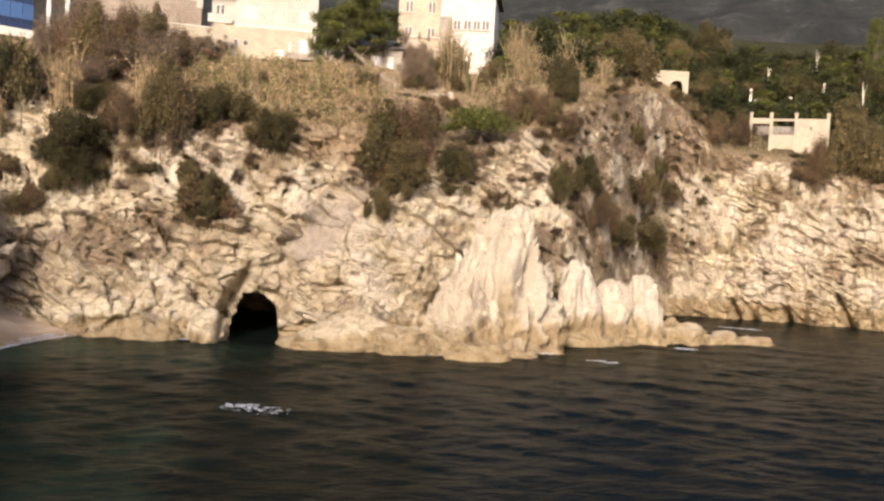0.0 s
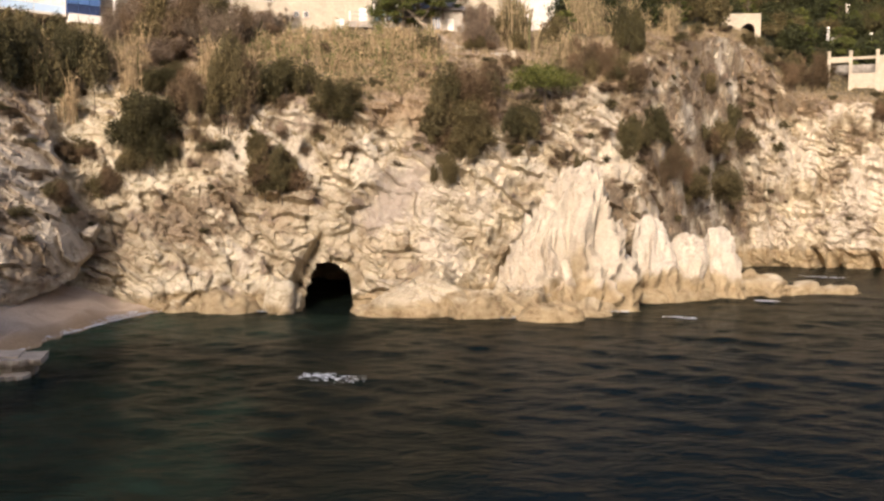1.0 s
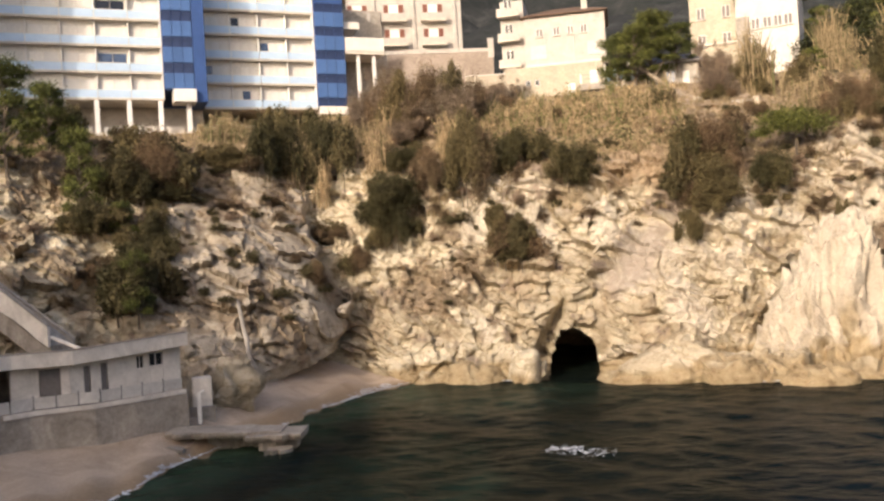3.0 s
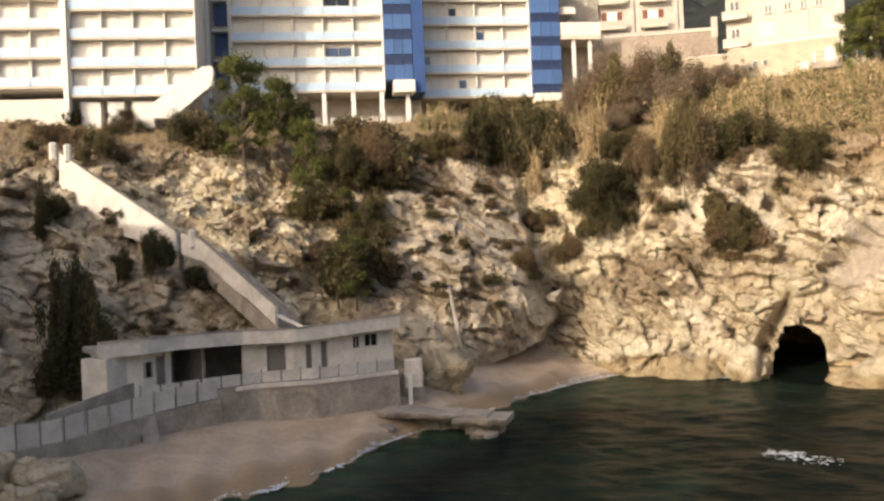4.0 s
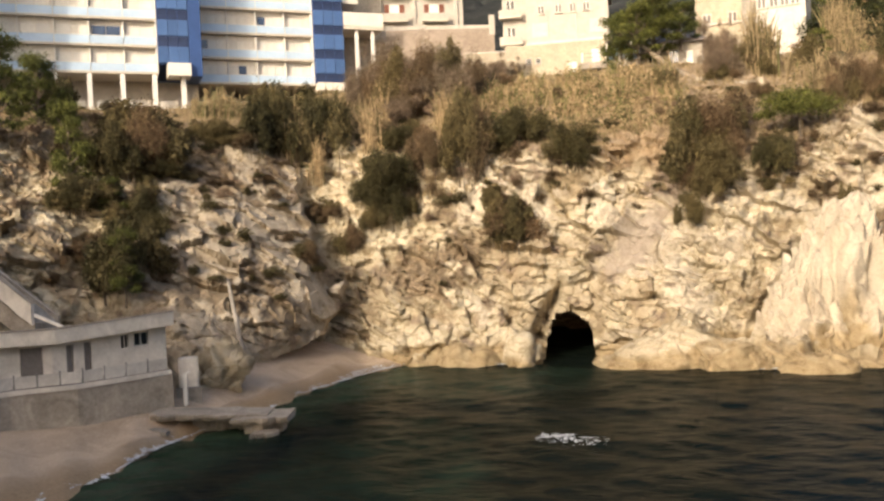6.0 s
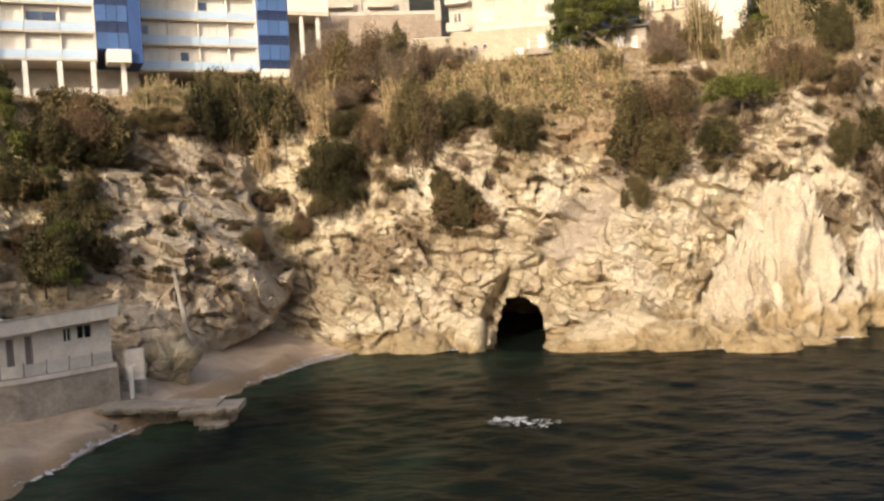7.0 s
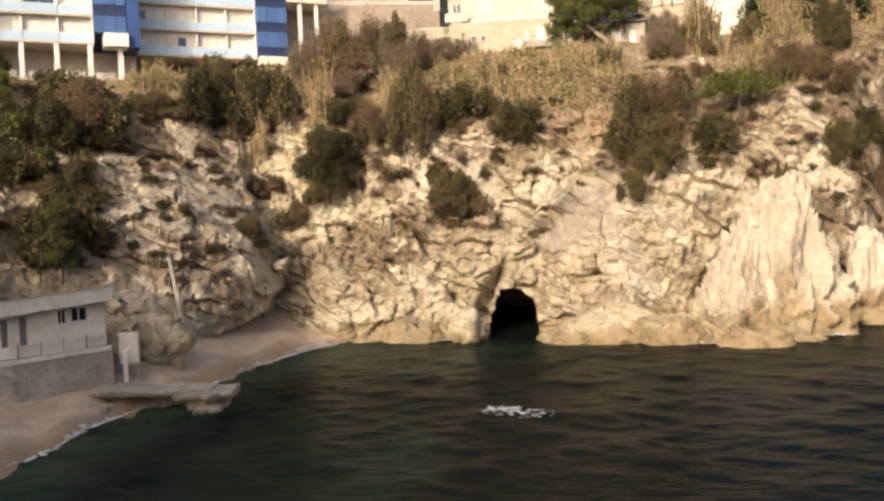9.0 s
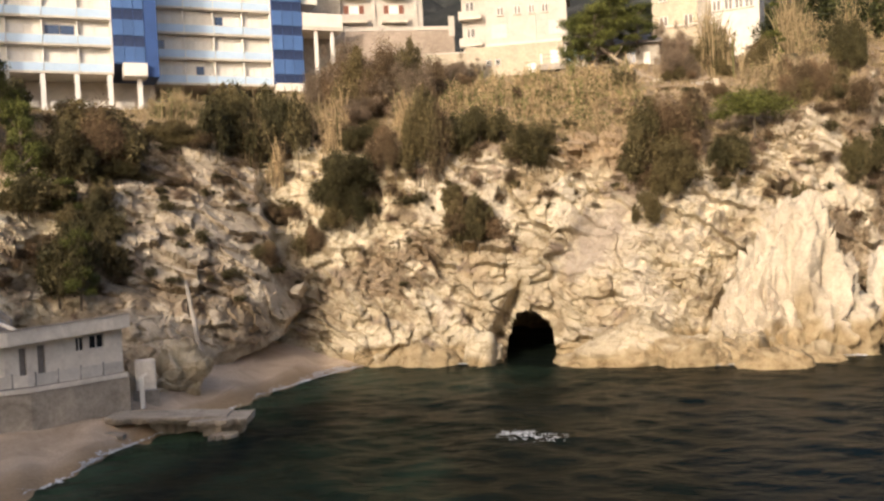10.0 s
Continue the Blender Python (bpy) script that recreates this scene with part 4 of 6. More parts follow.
az_l = list(np.linspace(-44.6, -25.7, 40))
eave = [tuple(polar(np.array(a), np.interp(a, EAVE_AZ, EAVE_R), 0.0)[:2]) for a in az_l]
ez = [float(np.interp(a, EAVE_AZ, EAVE_Z)) for a in az_l]
roof = ribbon_part("roof", house, m_bhwhite, eave, 0.0, 0.35, [q - 0.82 for q in ez], ez)
ribbon_part("roof_deck", roof, m_conc, eave, 0.36, 5.2, [q - 0.8 for q in ez], [q - 0.5 for q in ez])
ribbon_part("eave_coping", roof, m_conc, eave, -0.05, 0.4, [q + 0.004 for q in ez], [q + 0.07 for q in ez])


def wall_piece(name, a0, a1, z0, z1, back=0.75, thick=0.25, mat_=None, parent=None):
    return ribbon_part(name, parent or house, mat_ or m_bhwhite, line(EAVE_AZ, EAVE_R, a0, a1), back, back + thick, z0, z1)


# the front wall: bearings of each opening, its sill, its head and what closes it
OPENINGS = (
    (-41.75, -40.95, 4.6, 5.5, "window", m_dark), (-40.75, -40.25, 3.62, 5.75, "door", m_greydoor), (-39.9, -38.05, 3.62, 6.0, "room", None), (-38.0, -36.0, 3.62, 6.0, "room", None),
    (-34.45, -33.25, 3.75, 5.7, "shutter", m_greydoor), (-32.75, -32.45, 3.62, 5.6, "door", m_dark), (-31.65, -31.25, 3.62, 5.65, "door", m_greydoor), (-30.65, -30.25, 3.62, 5.7, "door", m_greydoor),
    (-28.5, -28.1, 5.1, 5.85, "window", m_dark), (-27.75, -26.95, 5.15, 5.9, "window", m_dark),
)
edge = -44.2
for a0, a1, z0, z1, kind, mt in OPENINGS:
    if a0 - edge > 0.05:
        wall_piece("wall", edge, a0, 3.4, 6.3)
    wall_piece("lintel", a0, a1, z1, 6.3)
    if z0 > 3.8:
        wall_piece("sill_wall", a0, a1, 3.4, z0)
    if mt:
        leaf = wall_piece(kind, a0 + 0.03, a1 - 0.03, max(z0, 3.62), z1, 0.86, 0.06, mt)
        if kind == "window":
            am = (a0 + a1) / 2
            wall_piece("mullion", am - 0.03, am + 0.03, z0, z1, 0.83, 0.03, m_bhwhite, leaf)
    edge = a1
wall_piece("wall", edge, -25.9, 3.4, 6.3)
wall_piece("back_wall", -44.2, -25.9, 3.2, 6.2, 4.6, 0.25, m_conc)
for a in (-44.2, -40.0, -38.02, -35.95, -26.0):
    wall_piece("cross_wall", a, a + 0.2, 3.4, 6.15, 1.0, 3.6, m_conc if a > -41 else m_bhwhite)
block("side_room", house, -37.4, -35.6, 36.6, 39.2, 3.0, 6.0, m_bhwhite)

terrace = thing("terrace", Matrix.Identity(4), "raised concrete terrace on a stained retaining wall", "terrace")
rail_pts = line(RAIL_AZ, RAIL_R, -42.4, -25.9)
ribbon_part("deck", terrace, m_conc, rail_pts, 0.31, 5.0, 3.0, TERRACE)
ribbon_part("retaining_wall", terrace, m_conc, rail_pts, 0.0, 0.3, 0.2, TERRACE + 0.02)
ribbon_part("edge_band", terrace, m_bhwhite, line(RAIL_AZ, RAIL_R, -36.5, -26.0), -0.08, -0.01, TERRACE - 0.22, TERRACE + 0.05)
low_pts = line(LOW_AZ, LOW_R, -58, -37.4)
ribbon_part("lower_wall", terrace, m_conc, low_pts, 0.0, 0.3, 0.2, [float(np.interp(a, LOW_AZ, LOW_T)) for a in np.linspace(-58, -37.4, len(low_pts))])
ribbon_part("lower_deck", terrace, m_conc, low_pts, 0.31, 4.0, 0.5, 2.85)
# the buttress against the wall
bp = polar(np.array(-41.9), 49.2, 0.0)
V_ = [(-0.45, -0.9, 0.8), (0.45, -0.9, 0.8), (0.45, 0.6, 0.8), (-0.45, 0.6, 0.8), (-0.45, 0.3, 2.9), (0.45, 0.3, 2.9), (0.45, 0.6, 2.9), (-0.45, 0.6, 2.9)]
F_ = [(3, 2, 1, 0), (4, 5, 6, 7), (0, 1, 5, 4), (1, 2, 6, 5), (2, 3, 7, 6), (3, 0, 4, 7)]
part("buttress", mesh_of("buttress", V_, F_, m_conc), terrace, pose(bp[0], bp[1], 0, 0, 0, 60))


def railing(name, azs, rs_, a0, a1, step, zb, h, label):
    rl = thing(name, Matrix.Identity(4), label, "railing", "white panel railings")
    n = int(round((a1 - a0) / step))
    for k in range(n):
        a, b = a0 + (a1 - a0) * k / n, a0 + (a1 - a0) * (k + 1) / n
        za, zb_ = zb(a), zb(b)
        jit = 0.03 * math.sin(k * 7.3)
        ribbon_part("panel", rl, m_rail, line(azs, rs_, a + 0.05, b - 0.05, 0.3), 0.10 + jit, 0.14 + jit, [za + (zb_ - za) * q + 0.06 for q in np.linspace(0, 1, max(2, int(abs(b - a - 0.1) / 0.3) + 1))], [za + (zb_ - za) * q + h for q in np.linspace(0, 1, max(2, int(abs(b - a - 0.1) / 0.3) + 1))])
        p = polar(np.array(a), np.interp(a, azs, rs_) + 0.14, za)
        part("post", box_mesh(0.07, 0.07, h + 0.12, m_metal, 0.0), rl, pose(p[0], p[1], za + h / 2 + 0.06, 0, 0, -a))
    return rl


railing("terrace_railing", RAIL_AZ, RAIL_R, -42.3, -26.1, 1.25, lambda a: TERRACE + 0.03, 0.72, "railing of pale weathered panels along the terrace")
railing("walkway_railing", LOW_AZ, LOW_R, -57.5, -37.5, 1.35, lambda a: float(np.interp(a, LOW_AZ, LOW_T)), 1.12, "railing of pale weathered panels along the lower walkway")
sw = thing("screen_wall", Matrix.Identity(4), "grey concrete screen wall behind the walkway", "wall")
ribbon_part("wall", sw, m_conc, line((-48, -42.3), (48.0, 52.5), -47.6, -42.5), 0, 0.2, 2.5, [3.7 + 0.75 * q for q in np.linspace(0, 1, 9)])
p = polar(np.array(-24.95), 58.6, 0.0)
pb = thing("white_block", pose(p[0], p[1], 0, 0, 0, 25), "plain whitewashed masonry block beside the terrace", "masonry block")
block("body", pb, -0.62, 0.62, 0, 0.7, 0.9, 4.0, m_bhwhite, 0.1)
block("step", pb, -0.8, 0.75, -0.35, -0.005, 0.9, 2.1, m_conc)
p = polar(np.array(-25.2), 57.2, 0.0)
po = thing("shower_post", pose(p[0], p[1], 0, 0, 0, 20), "short white shower post on the beach", "post")
block("shaft", po, -0.13, 0.13, -0.13, 0.13, 1.2, 3.1, m_white)
part("head", box_mesh(0.5, 0.2, 0.16, m_white), po, pose(0.12, 0, 3.2, 0, -25, 0))

# the broken concrete jetty slab
bm = bmesh.new()
a0, a1 = Vector(polar(np.array(-27.4), 54.4, 0.0)), Vector(polar(np.array(-18.7), 52.2, 0.0))
ax = (a1 - a0).normalized()
ay = Vector((-ax.y, ax.x, 0))
rg = random.Random(9)
jetty = thing("jetty", Matrix.Identity(4), "broken undercut concrete jetty slab at the water's edge", "jetty")
L = (a1 - a0).length


def slab_piece(name, s0, s1, w0, w1, zt0, zt1, th, n=14, seed=1):
    g = random.Random(seed)
    ring = [(s0 + (s1 - s0) * k / n, w0 + g.uniform(-0.34, 0.26)) for k in range(n + 1)] + [(s0 + (s1 - s0) * k / n, w1 + g.uniform(-0.1, 0.2)) for k in range(n, -1, -1)]
    m_ = len(ring)
    V_ = []
    for f in (0, 1, 2):
        for s, w in ring:
            q = (s - s0) / (s1 - s0)
            inn = (0.0, 0.06, 0.45)[f]
            wm = (w0 + w1) / 2
            p = a0 + ax * s + ay * (wm + (w - wm) * (1 - inn * 0.5))
            z = zt0 + (zt1 - zt0) * q - (0, th * 0.45, th)[f] + (g.uniform(-0.05, 0.05) if f else 0.02 * math.sin(s * 3))
            V_.append((p.x, p.y, z))
    F_ = [tuple(range(m_)), tuple(range(2 * m_, 3 * m_))[::-1]]
    for f in (0, 1):
        F_ += [(f * m_ + (k + 1) % m_, f * m_ + k, (f + 1) * m_ + k, (f + 1) * m_ + (k + 1) % m_) for k in range(m_)]
    return part(name, mesh_of(name, V_, F_, m_conc), jetty)


slab_piece("slab", 0.0, L - 1.4, -0.4, 2.0, 1.38, 1.12, 0.40, 18, 2)
slab_piece("broken_end", L - 3.4, L - 0.1, -0.9, 1.6, 1.0, 1.08, 0.42, 9, 3)
slab_piece("lower_course", L - 2.8, L - 0.6, -0.1, 1.5, 0.55, 0.5, 0.8, 8, 4)
slab_piece("fallen_piece", L - 2.2, L - 0.7, -1.4, -0.4, 0.22, 0.3, 0.4, 6, 8)
slab_piece("footing", 2.2, L - 3.0, 1.0, 2.2, 0.95, 0.75, 1.2, 12, 5)
slab_piece("fallen_piece", 0.2, 1.4, -1.3, -0.7, 0.75, 0.6, 0.3, 5, 13)

# ---- the stair on the left slope, between parapets ----
stair = thing("cliff_stair", Matrix.Identity(4), "concrete stair with pale parapet climbing the rocky slope", "stair")
S_AZ, S_EL, S_R = (-46.1, -39.6, -38.2, -33.7, -32.2), (7.0, 2.1, 1.6, -2.9, -4.3), (78.5, 70.5, 69.2, 63.2, 60.5)
for lo, hi, n, drop0, drop1 in ((-46.1, -39.6, 12, 5.2, 1.5), (-39.3, -33.7, 10, 1.6, 1.3)):
    al = np.linspace(lo, hi, n)
    pts = [tuple(polar(np.array(a), np.interp(a, S_AZ, S_R) - 1.6, 0.0)[:2]) for a in al]
    ztop = [EYE[2] + (float(np.interp(a, S_AZ, S_R)) - 1.6) * math.tan(radians(float(np.interp(a, S_AZ, S_EL)))) for a in al]
    zbot = [q - (drop0 + (drop1 - drop0) * k / (n - 1)) - 0.08 * math.sin(k * 1.7) for k, q in enumerate(ztop)]
    ribbon_part("outer_parapet", stair, m_bhwhite, pts, 0.0, 0.22, zbot, ztop)
    ribbon_part("coping", stair, m_conc, pts, -0.05, 0.27, [q + 0.004 for q in ztop], [q + 0.08 for q in ztop])
    ribbon_part("inner_kerb", stair, m_conc, pts, 2.0, 2.2, [q - 2.5 for q in ztop], [q - 0.95 for q in ztop])
    ribbon_part("stair_bed", stair, m_conc, pts, 0.23, 1.98, [q - 3.0 for q in ztop], [q - 1.25 for q in ztop])
    n_st = int(abs(ztop[0] - ztop[-1]) / 0.18)
    for k in range(n_st):
        q = (k + 0.5) / n_st
        a = lo + (hi - lo) * q
        zt = float(np.interp(a, al, ztop)) - 1.05
        p = polar(np.array(a), float(np.interp(a, S_AZ, S_R)) - 0.5, zt)
        part("step", box_mesh(0.42, 1.7, 0.3, m_conc, 0.0), stair, pose(p[0], p[1], p[2] - 0.1, 0, 0, -a))
for a, el in ((-46.4, 7.6), (-45.6, 7.5), (-38.6, 2.2)):
    d = float(np.interp(a, S_AZ, S_R)) - 1.5
    p = polar(np.array(a), d, EYE[2] + d * math.tan(radians(el)))
    part("gate_pier", box_mesh(0.6, 0.5, 1.5, m_bhwhite, 0.2), stair, pose(p[0], p[1], p[2] - 0.75, 0, 0, -a))
p0, p1 = Vector(polar(np.array(-33.5), 61.0, 7.2)), Vector(polar(np.array(-32.0), 58.5, 6.5))
part("roof_flashing", mesh_of("roof_flashing", *tube([p0, p1], [0.12, 0.12], 5), m_bhwhite), stair)

# the pale drain streak: a mortared channel down the rock
pp = [on_coast(-22.3 + 0.9 * q, -2.2 - 5.9 * q) for q in np.linspace(0, 1, 8)]
rr = [math.hypot(p.x, p.y) for p in pp]
rr = [min(rr[max(0, k - 1):k + 2]) - 0.25 for k in range(8)]
pp = [Vector((p.x, p.y, 0)).normalized() * float(k) + Vector((0.06 * math.sin(3 * i), 0, p.z)) for i, (p, k) in enumerate(zip(pp, rr))]
tagged(new("drain_channel", mesh_of("drain_channel", *tube(pp, [0.13, 0.17, 0.15, 0.2, 0.17, 0.2, 0.22, 0.25], 7), m_conc, True)), "pale concrete drain channel down the cliff", "drain")


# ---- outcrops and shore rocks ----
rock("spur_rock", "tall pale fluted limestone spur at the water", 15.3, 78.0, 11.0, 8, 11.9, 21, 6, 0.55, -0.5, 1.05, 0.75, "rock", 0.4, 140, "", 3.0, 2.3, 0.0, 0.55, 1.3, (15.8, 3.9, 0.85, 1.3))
rock("spur_rock", "pale fluted shoulder of the limestone spur", 13.0, 76.6, 8.0, 6, 8.4, 22, 0, 0.45, -0.5, 0.6, 0.9, "rock", 0.6, 100, "", 2.4, 1.9, 0.25, 0.5, 0.9)
rock("spur_rock", "pale lower buttress of the limestone spur", 17.9, 77.6, 3.8, 4.0, 5.6, 23, 0, 0.75, -0.4, 0.5, 0.8, "rock", 0.2, 76, "", 2.2, 2.2, 0.0, 0.5, -0.5)
rock("spur_rock", "rounded pale limestone hump beside the spur", 20.9, 85.0, 5.0, 6, 8.0, 24, 0, 0.8, -0.5, 0.55, 0.75, "rock", 0.2, 84, "", 2.2, 2.6, 0.0, 0.35, -0.3)
rock("spur_rock", "low saddle of pale limestone between two humps", 22.9, 87.0, 4.8, 5, 6.1, 25, 0, 0.6, -0.5, 0.5, 0.75, "rock", 0.2, 90, "", 2.0, 2.6)
rock("spur_rock", "blocky pale limestone hump at the point", 25.0, 89.5, 4.6, 5, 7.1, 26, 0, 0.8, -0.5, 0.5, 0.65, "rock", 0.1, 84, "", 2.0, 2.4, 0.0, 0.25, -0.3)
rock("rock_spit", "low brown rock spit running into the sea", 29.6, 94.6, 14.0, 3.6, 1.2, 27, 24, 0.0, -0.25, 0.28, 0.9, "rock", 0.2, 90)
rock("rock_spit", "brown rock slope at the root of the spit", 27.0, 92.4, 8.0, 4.6, 2.7, 29, 26, 0.0, -0.3, 0.4, 1.2, "rock", 0.2, 70, "", 0.0, 2.2)
rock("shore_ledge", "brown wave-worn ledge below the spur", 22.8, 86.6, 17.0, 5.0, 1.6, 28, 44, 0.0, -0.3, 0.35, 0.7, "rock", 0.3, 110, "", 0.0, 2.0)
rng = random.Random(11)
SHELF = (
    (4.6, 73.0, 8.6, 6.5, 3.0, 33, 0.7, 1.2), (6.6, 72.4, 4.6, 5.0, 2.9, 38, -0.1, 2.0), (9.4, 71.6, 6.4, 6.0, 2.6, 32, 0.1, 2.2), (14.2, 69.8, 5.4, 3.4, 1.45, 31, -0.1, 1.6),
    (16.2, 73.4, 6.0, 4.0, 1.1, 37, 0.0, 1.6), (12.0, 72.2, 4.6, 5.0, 2.3, 40, 0.3, 1.6), (-3.8, 73.6, 3.0, 4.4, 2.9, 34, 0.15, 0.7), (-7.0, 75.0, 5.6, 4.4, 2.2, 36, -0.2, 2.4),
    (-9.6, 76.2, 4.0, 3.4, 1.3, 35, 0.3, 1.0),
)
for a, d, w, dep, h, sd_, slope_, stain in SHELF:
    rock("shore_rock", "brown wave-worn rock at the foot of the cliff", a, d, w, dep, h, sd_, rng.uniform(-10, 10), 0.0, -0.5, 0.38, 0.66, "rock", 0.3, 80, "rocks along the waterline", 0.0, stain, slope_)
for a, d, w, dep, h, sd_ in ((-48.0, 41.5, 2.6, 2.2, 1.1, 41), (-50.3, 41.8, 2.4, 2.0, 1.4, 42), (-49.0, 40.0, 2.0, 1.6, 0.8, 43)):
    rock("boulder", "grey boulder on the upper beach in shade", a, d, w, dep, h, sd_, 20, 0.0, sand_at(a, d) - 0.1, 0.25, 0.7, "boulder", 0.2, 36, "boulders on the beach")
rock("rock_ledge", "rounded brown rock beside the beach building", -23.5, 62.4, 2.6, 3.0, 2.3, 44, 0, 0.0, 1.0, 0.8, 0.8, "rock", 0.2, 90)

# ---- vegetation ----
def foliage(name, dark, light, rough=0.6, sheen=0.15):
    m, nt, bs = material(name, rough, 0, sheen)
    g = nt.nodes.new("ShaderNodeNewGeometry")
    oi = nt.nodes.new("ShaderNodeObjectInfo")
    c = ramp(nt, g.outputs["Random Per Island"], [(0.0, dark), (0.7, light), (1.0, tuple(min(1, 1.35 * q) for q in light))])
    c = mix(nt, 1.0, c, ramp(nt, oi.outputs["Random"], [(0, (0.75, 0.78, 0.75)), (1, (1.2, 1.15, 1.1))]), "MULTIPLY")
    nt.links.new(c, bs.inputs["Base Color"])
    return m


m_green = foliage("dark_evergreen_leaves", (0.036, 0.032, 0.015), (0.070, 0.061, 0.027))
m_olive = foliage("olive_leaves", (0.062, 0.051, 0.024), (0.120, 0.095, 0.045))
m_brown = foliage("dry_brown_twigs", (0.072, 0.049, 0.030), (0.145, 0.100, 0.060), 0.9)
m_mauve = foliage("bare_grey_twigs", (0.115, 0.083, 0.062), (0.225, 0.17, 0.125), 0.9)
m_needle = foliage("pine_needles", (0.024, 0.029, 0.009), (0.105, 0.115, 0.030))
m_straw = foliage("dry_reed_straw", (0.10, 0.074, 0.043), (0.31, 0.235, 0.14), 0.9)
m_reedgreen = foliage("green_reed_leaves", (0.05, 0.052, 0.02), (0.18, 0.165, 0.075), 0.8)
m_bark = mottled("bark", (0.07, 0.055, 0.04), (0.20, 0.16, 0.12), 2.0, 0.95, 0.3, 0.03)


def leaf_cloud(lobes, n, size, seed, slim=0.6, fill=0.45, droop=0.0):
    """Leaves and leaf clumps thrown over rounded lobes: many small four-cornered blades."""
    g = np.random.RandomState(seed)
    lobes = np.array(lobes, float)
    wgt = lobes[:, 3] * lobes[:, 4] + lobes[:, 4] * lobes[:, 5]
    k = g.choice(len(lobes), n, p=wgt / wgt.sum())
    d = g.normal(size=(n, 3))
    d /= np.linalg.norm(d, axis=1, keepdims=True)
    rad = (fill + (1 - fill) * g.rand(n) ** 0.5) * (1 + 0.26 * g.normal(size=n))
    c = lobes[k, :3] + d * rad[:, None] * lobes[k, 3:6]
    a = g.normal(size=(n, 3)) + d * 0.4
    a[:, 2] -= droop
    a /= np.linalg.norm(a, axis=1, keepdims=True)
    b = np.cross(a, g.normal(size=(n, 3)))
    b /= np.linalg.norm(b, axis=1, keepdims=True)
    s = size * (0.55 + 0.9 * g.rand(n))[:, None] * np.array([1, 1, 0.55])
    a, b = a * s, b * s * slim
    V_ = np.stack([c - a + b, c + a * 1.2, c - a * 0.8 - b], 1).reshape(-1, 3)
    return V_, np.arange(3 * n).reshape(-1, 3)


def stem_mesh(base_r, seed, tall=0.6):
    g = random.Random(seed)
    return tube([(0, 0, -0.3), (g.uniform(-0.05, 0.05), 0.03, tall * 0.5), (g.uniform(-0.1, 0.1), 0, tall)], [base_r, base_r * 0.7, base_r * 0.3], 6)


def plant(name, lobes, n, size, mat_, seed, label, category, slim=0.6, fill=0.45, stem_r=0.035, stem_mat=None):
    """One plant about a metre round and a metre and a half high: stems and crown. It is copied at other sizes."""
    ob = thing(name, Matrix.Identity(4), label, category)
    V_, F_ = leaf_cloud(lobes, n, size, seed, slim, fill)
    part("crown", mesh_of("crown", V_, F_, mat_), ob)
    part("stem", mesh_of("stem", *stem_mesh(stem_r, seed), stem_mat or m_bark), ob)
    return ob


def random_lobes(seed, n, spread=0.72, squash=0.8):
    """An uneven heap of lobes, a few large and many small, some straying from the heap."""
    g = random.Random(seed)
    out = []
    for k in range(n):
        a, q = g.uniform(0, 6.28), g.random() ** 0.6 * spread
        s = 0.14 + 0.34 * g.random() ** 2.2
        out.append((q * math.cos(a), q * math.sin(a), 0.12 + (0.78 - 0.45 * q) * g.random() ** 0.8, s, s, s * squash * g.uniform(0.7, 1.1)))
    return out


# each model fills about -1..1 across and 0..1 in height
def kinds_of(n, size):
    return (
        [plant("evergreen_shrub", random_lobes(q, 20), n, size, m_green, q, "dense dark evergreen shrub on the cliff slope", "shrub") for q in (1, 2, 3)],
        [plant("olive_shrub", random_lobes(q, 18), n, size, m_olive, q, "olive-green scrub bush on the slope", "shrub") for q in (4, 5, 14)],
        [plant("brown_scrub", random_lobes(q, 20), n, size * 1.1, m_brown, q, "dry brown scrub bush on the slope", "shrub", 0.3) for q in (6, 7, 16)],
        [plant("bare_tree", random_lobes(q, 16), n, size * 1.9, m_mauve, q, "leafless grey-brown winter tree on the slope", "tree", 0.10, 0.2, 0.04) for q in (8, 9)],
    )


GREEN, OLIVE, BROWN, BARE = kinds_of(3000, 0.056)
GREEN_S, OLIVE_S, BROWN_S, BARE_S = kinds_of(1400, 0.076)
GREEN_L, OLIVE_L, BROWN_L, BARE_L = kinds_of(8500, 0.032)
LARGE = {id(GREEN): GREEN_L, id(OLIVE): OLIVE_L, id(BROWN): BROWN_L, id(BARE): BARE_L}
m_hillwood = foliage("dark_woodland_leaves", (0.012, 0.015, 0.006), (0.046, 0.050, 0.019))
WOODLAND = [plant("woodland_tree", random_lobes(q, 18), 1500, 0.072, m_hillwood, q, "dark green tree on the wooded hill", "tree") for q in (61, 62, 63)]


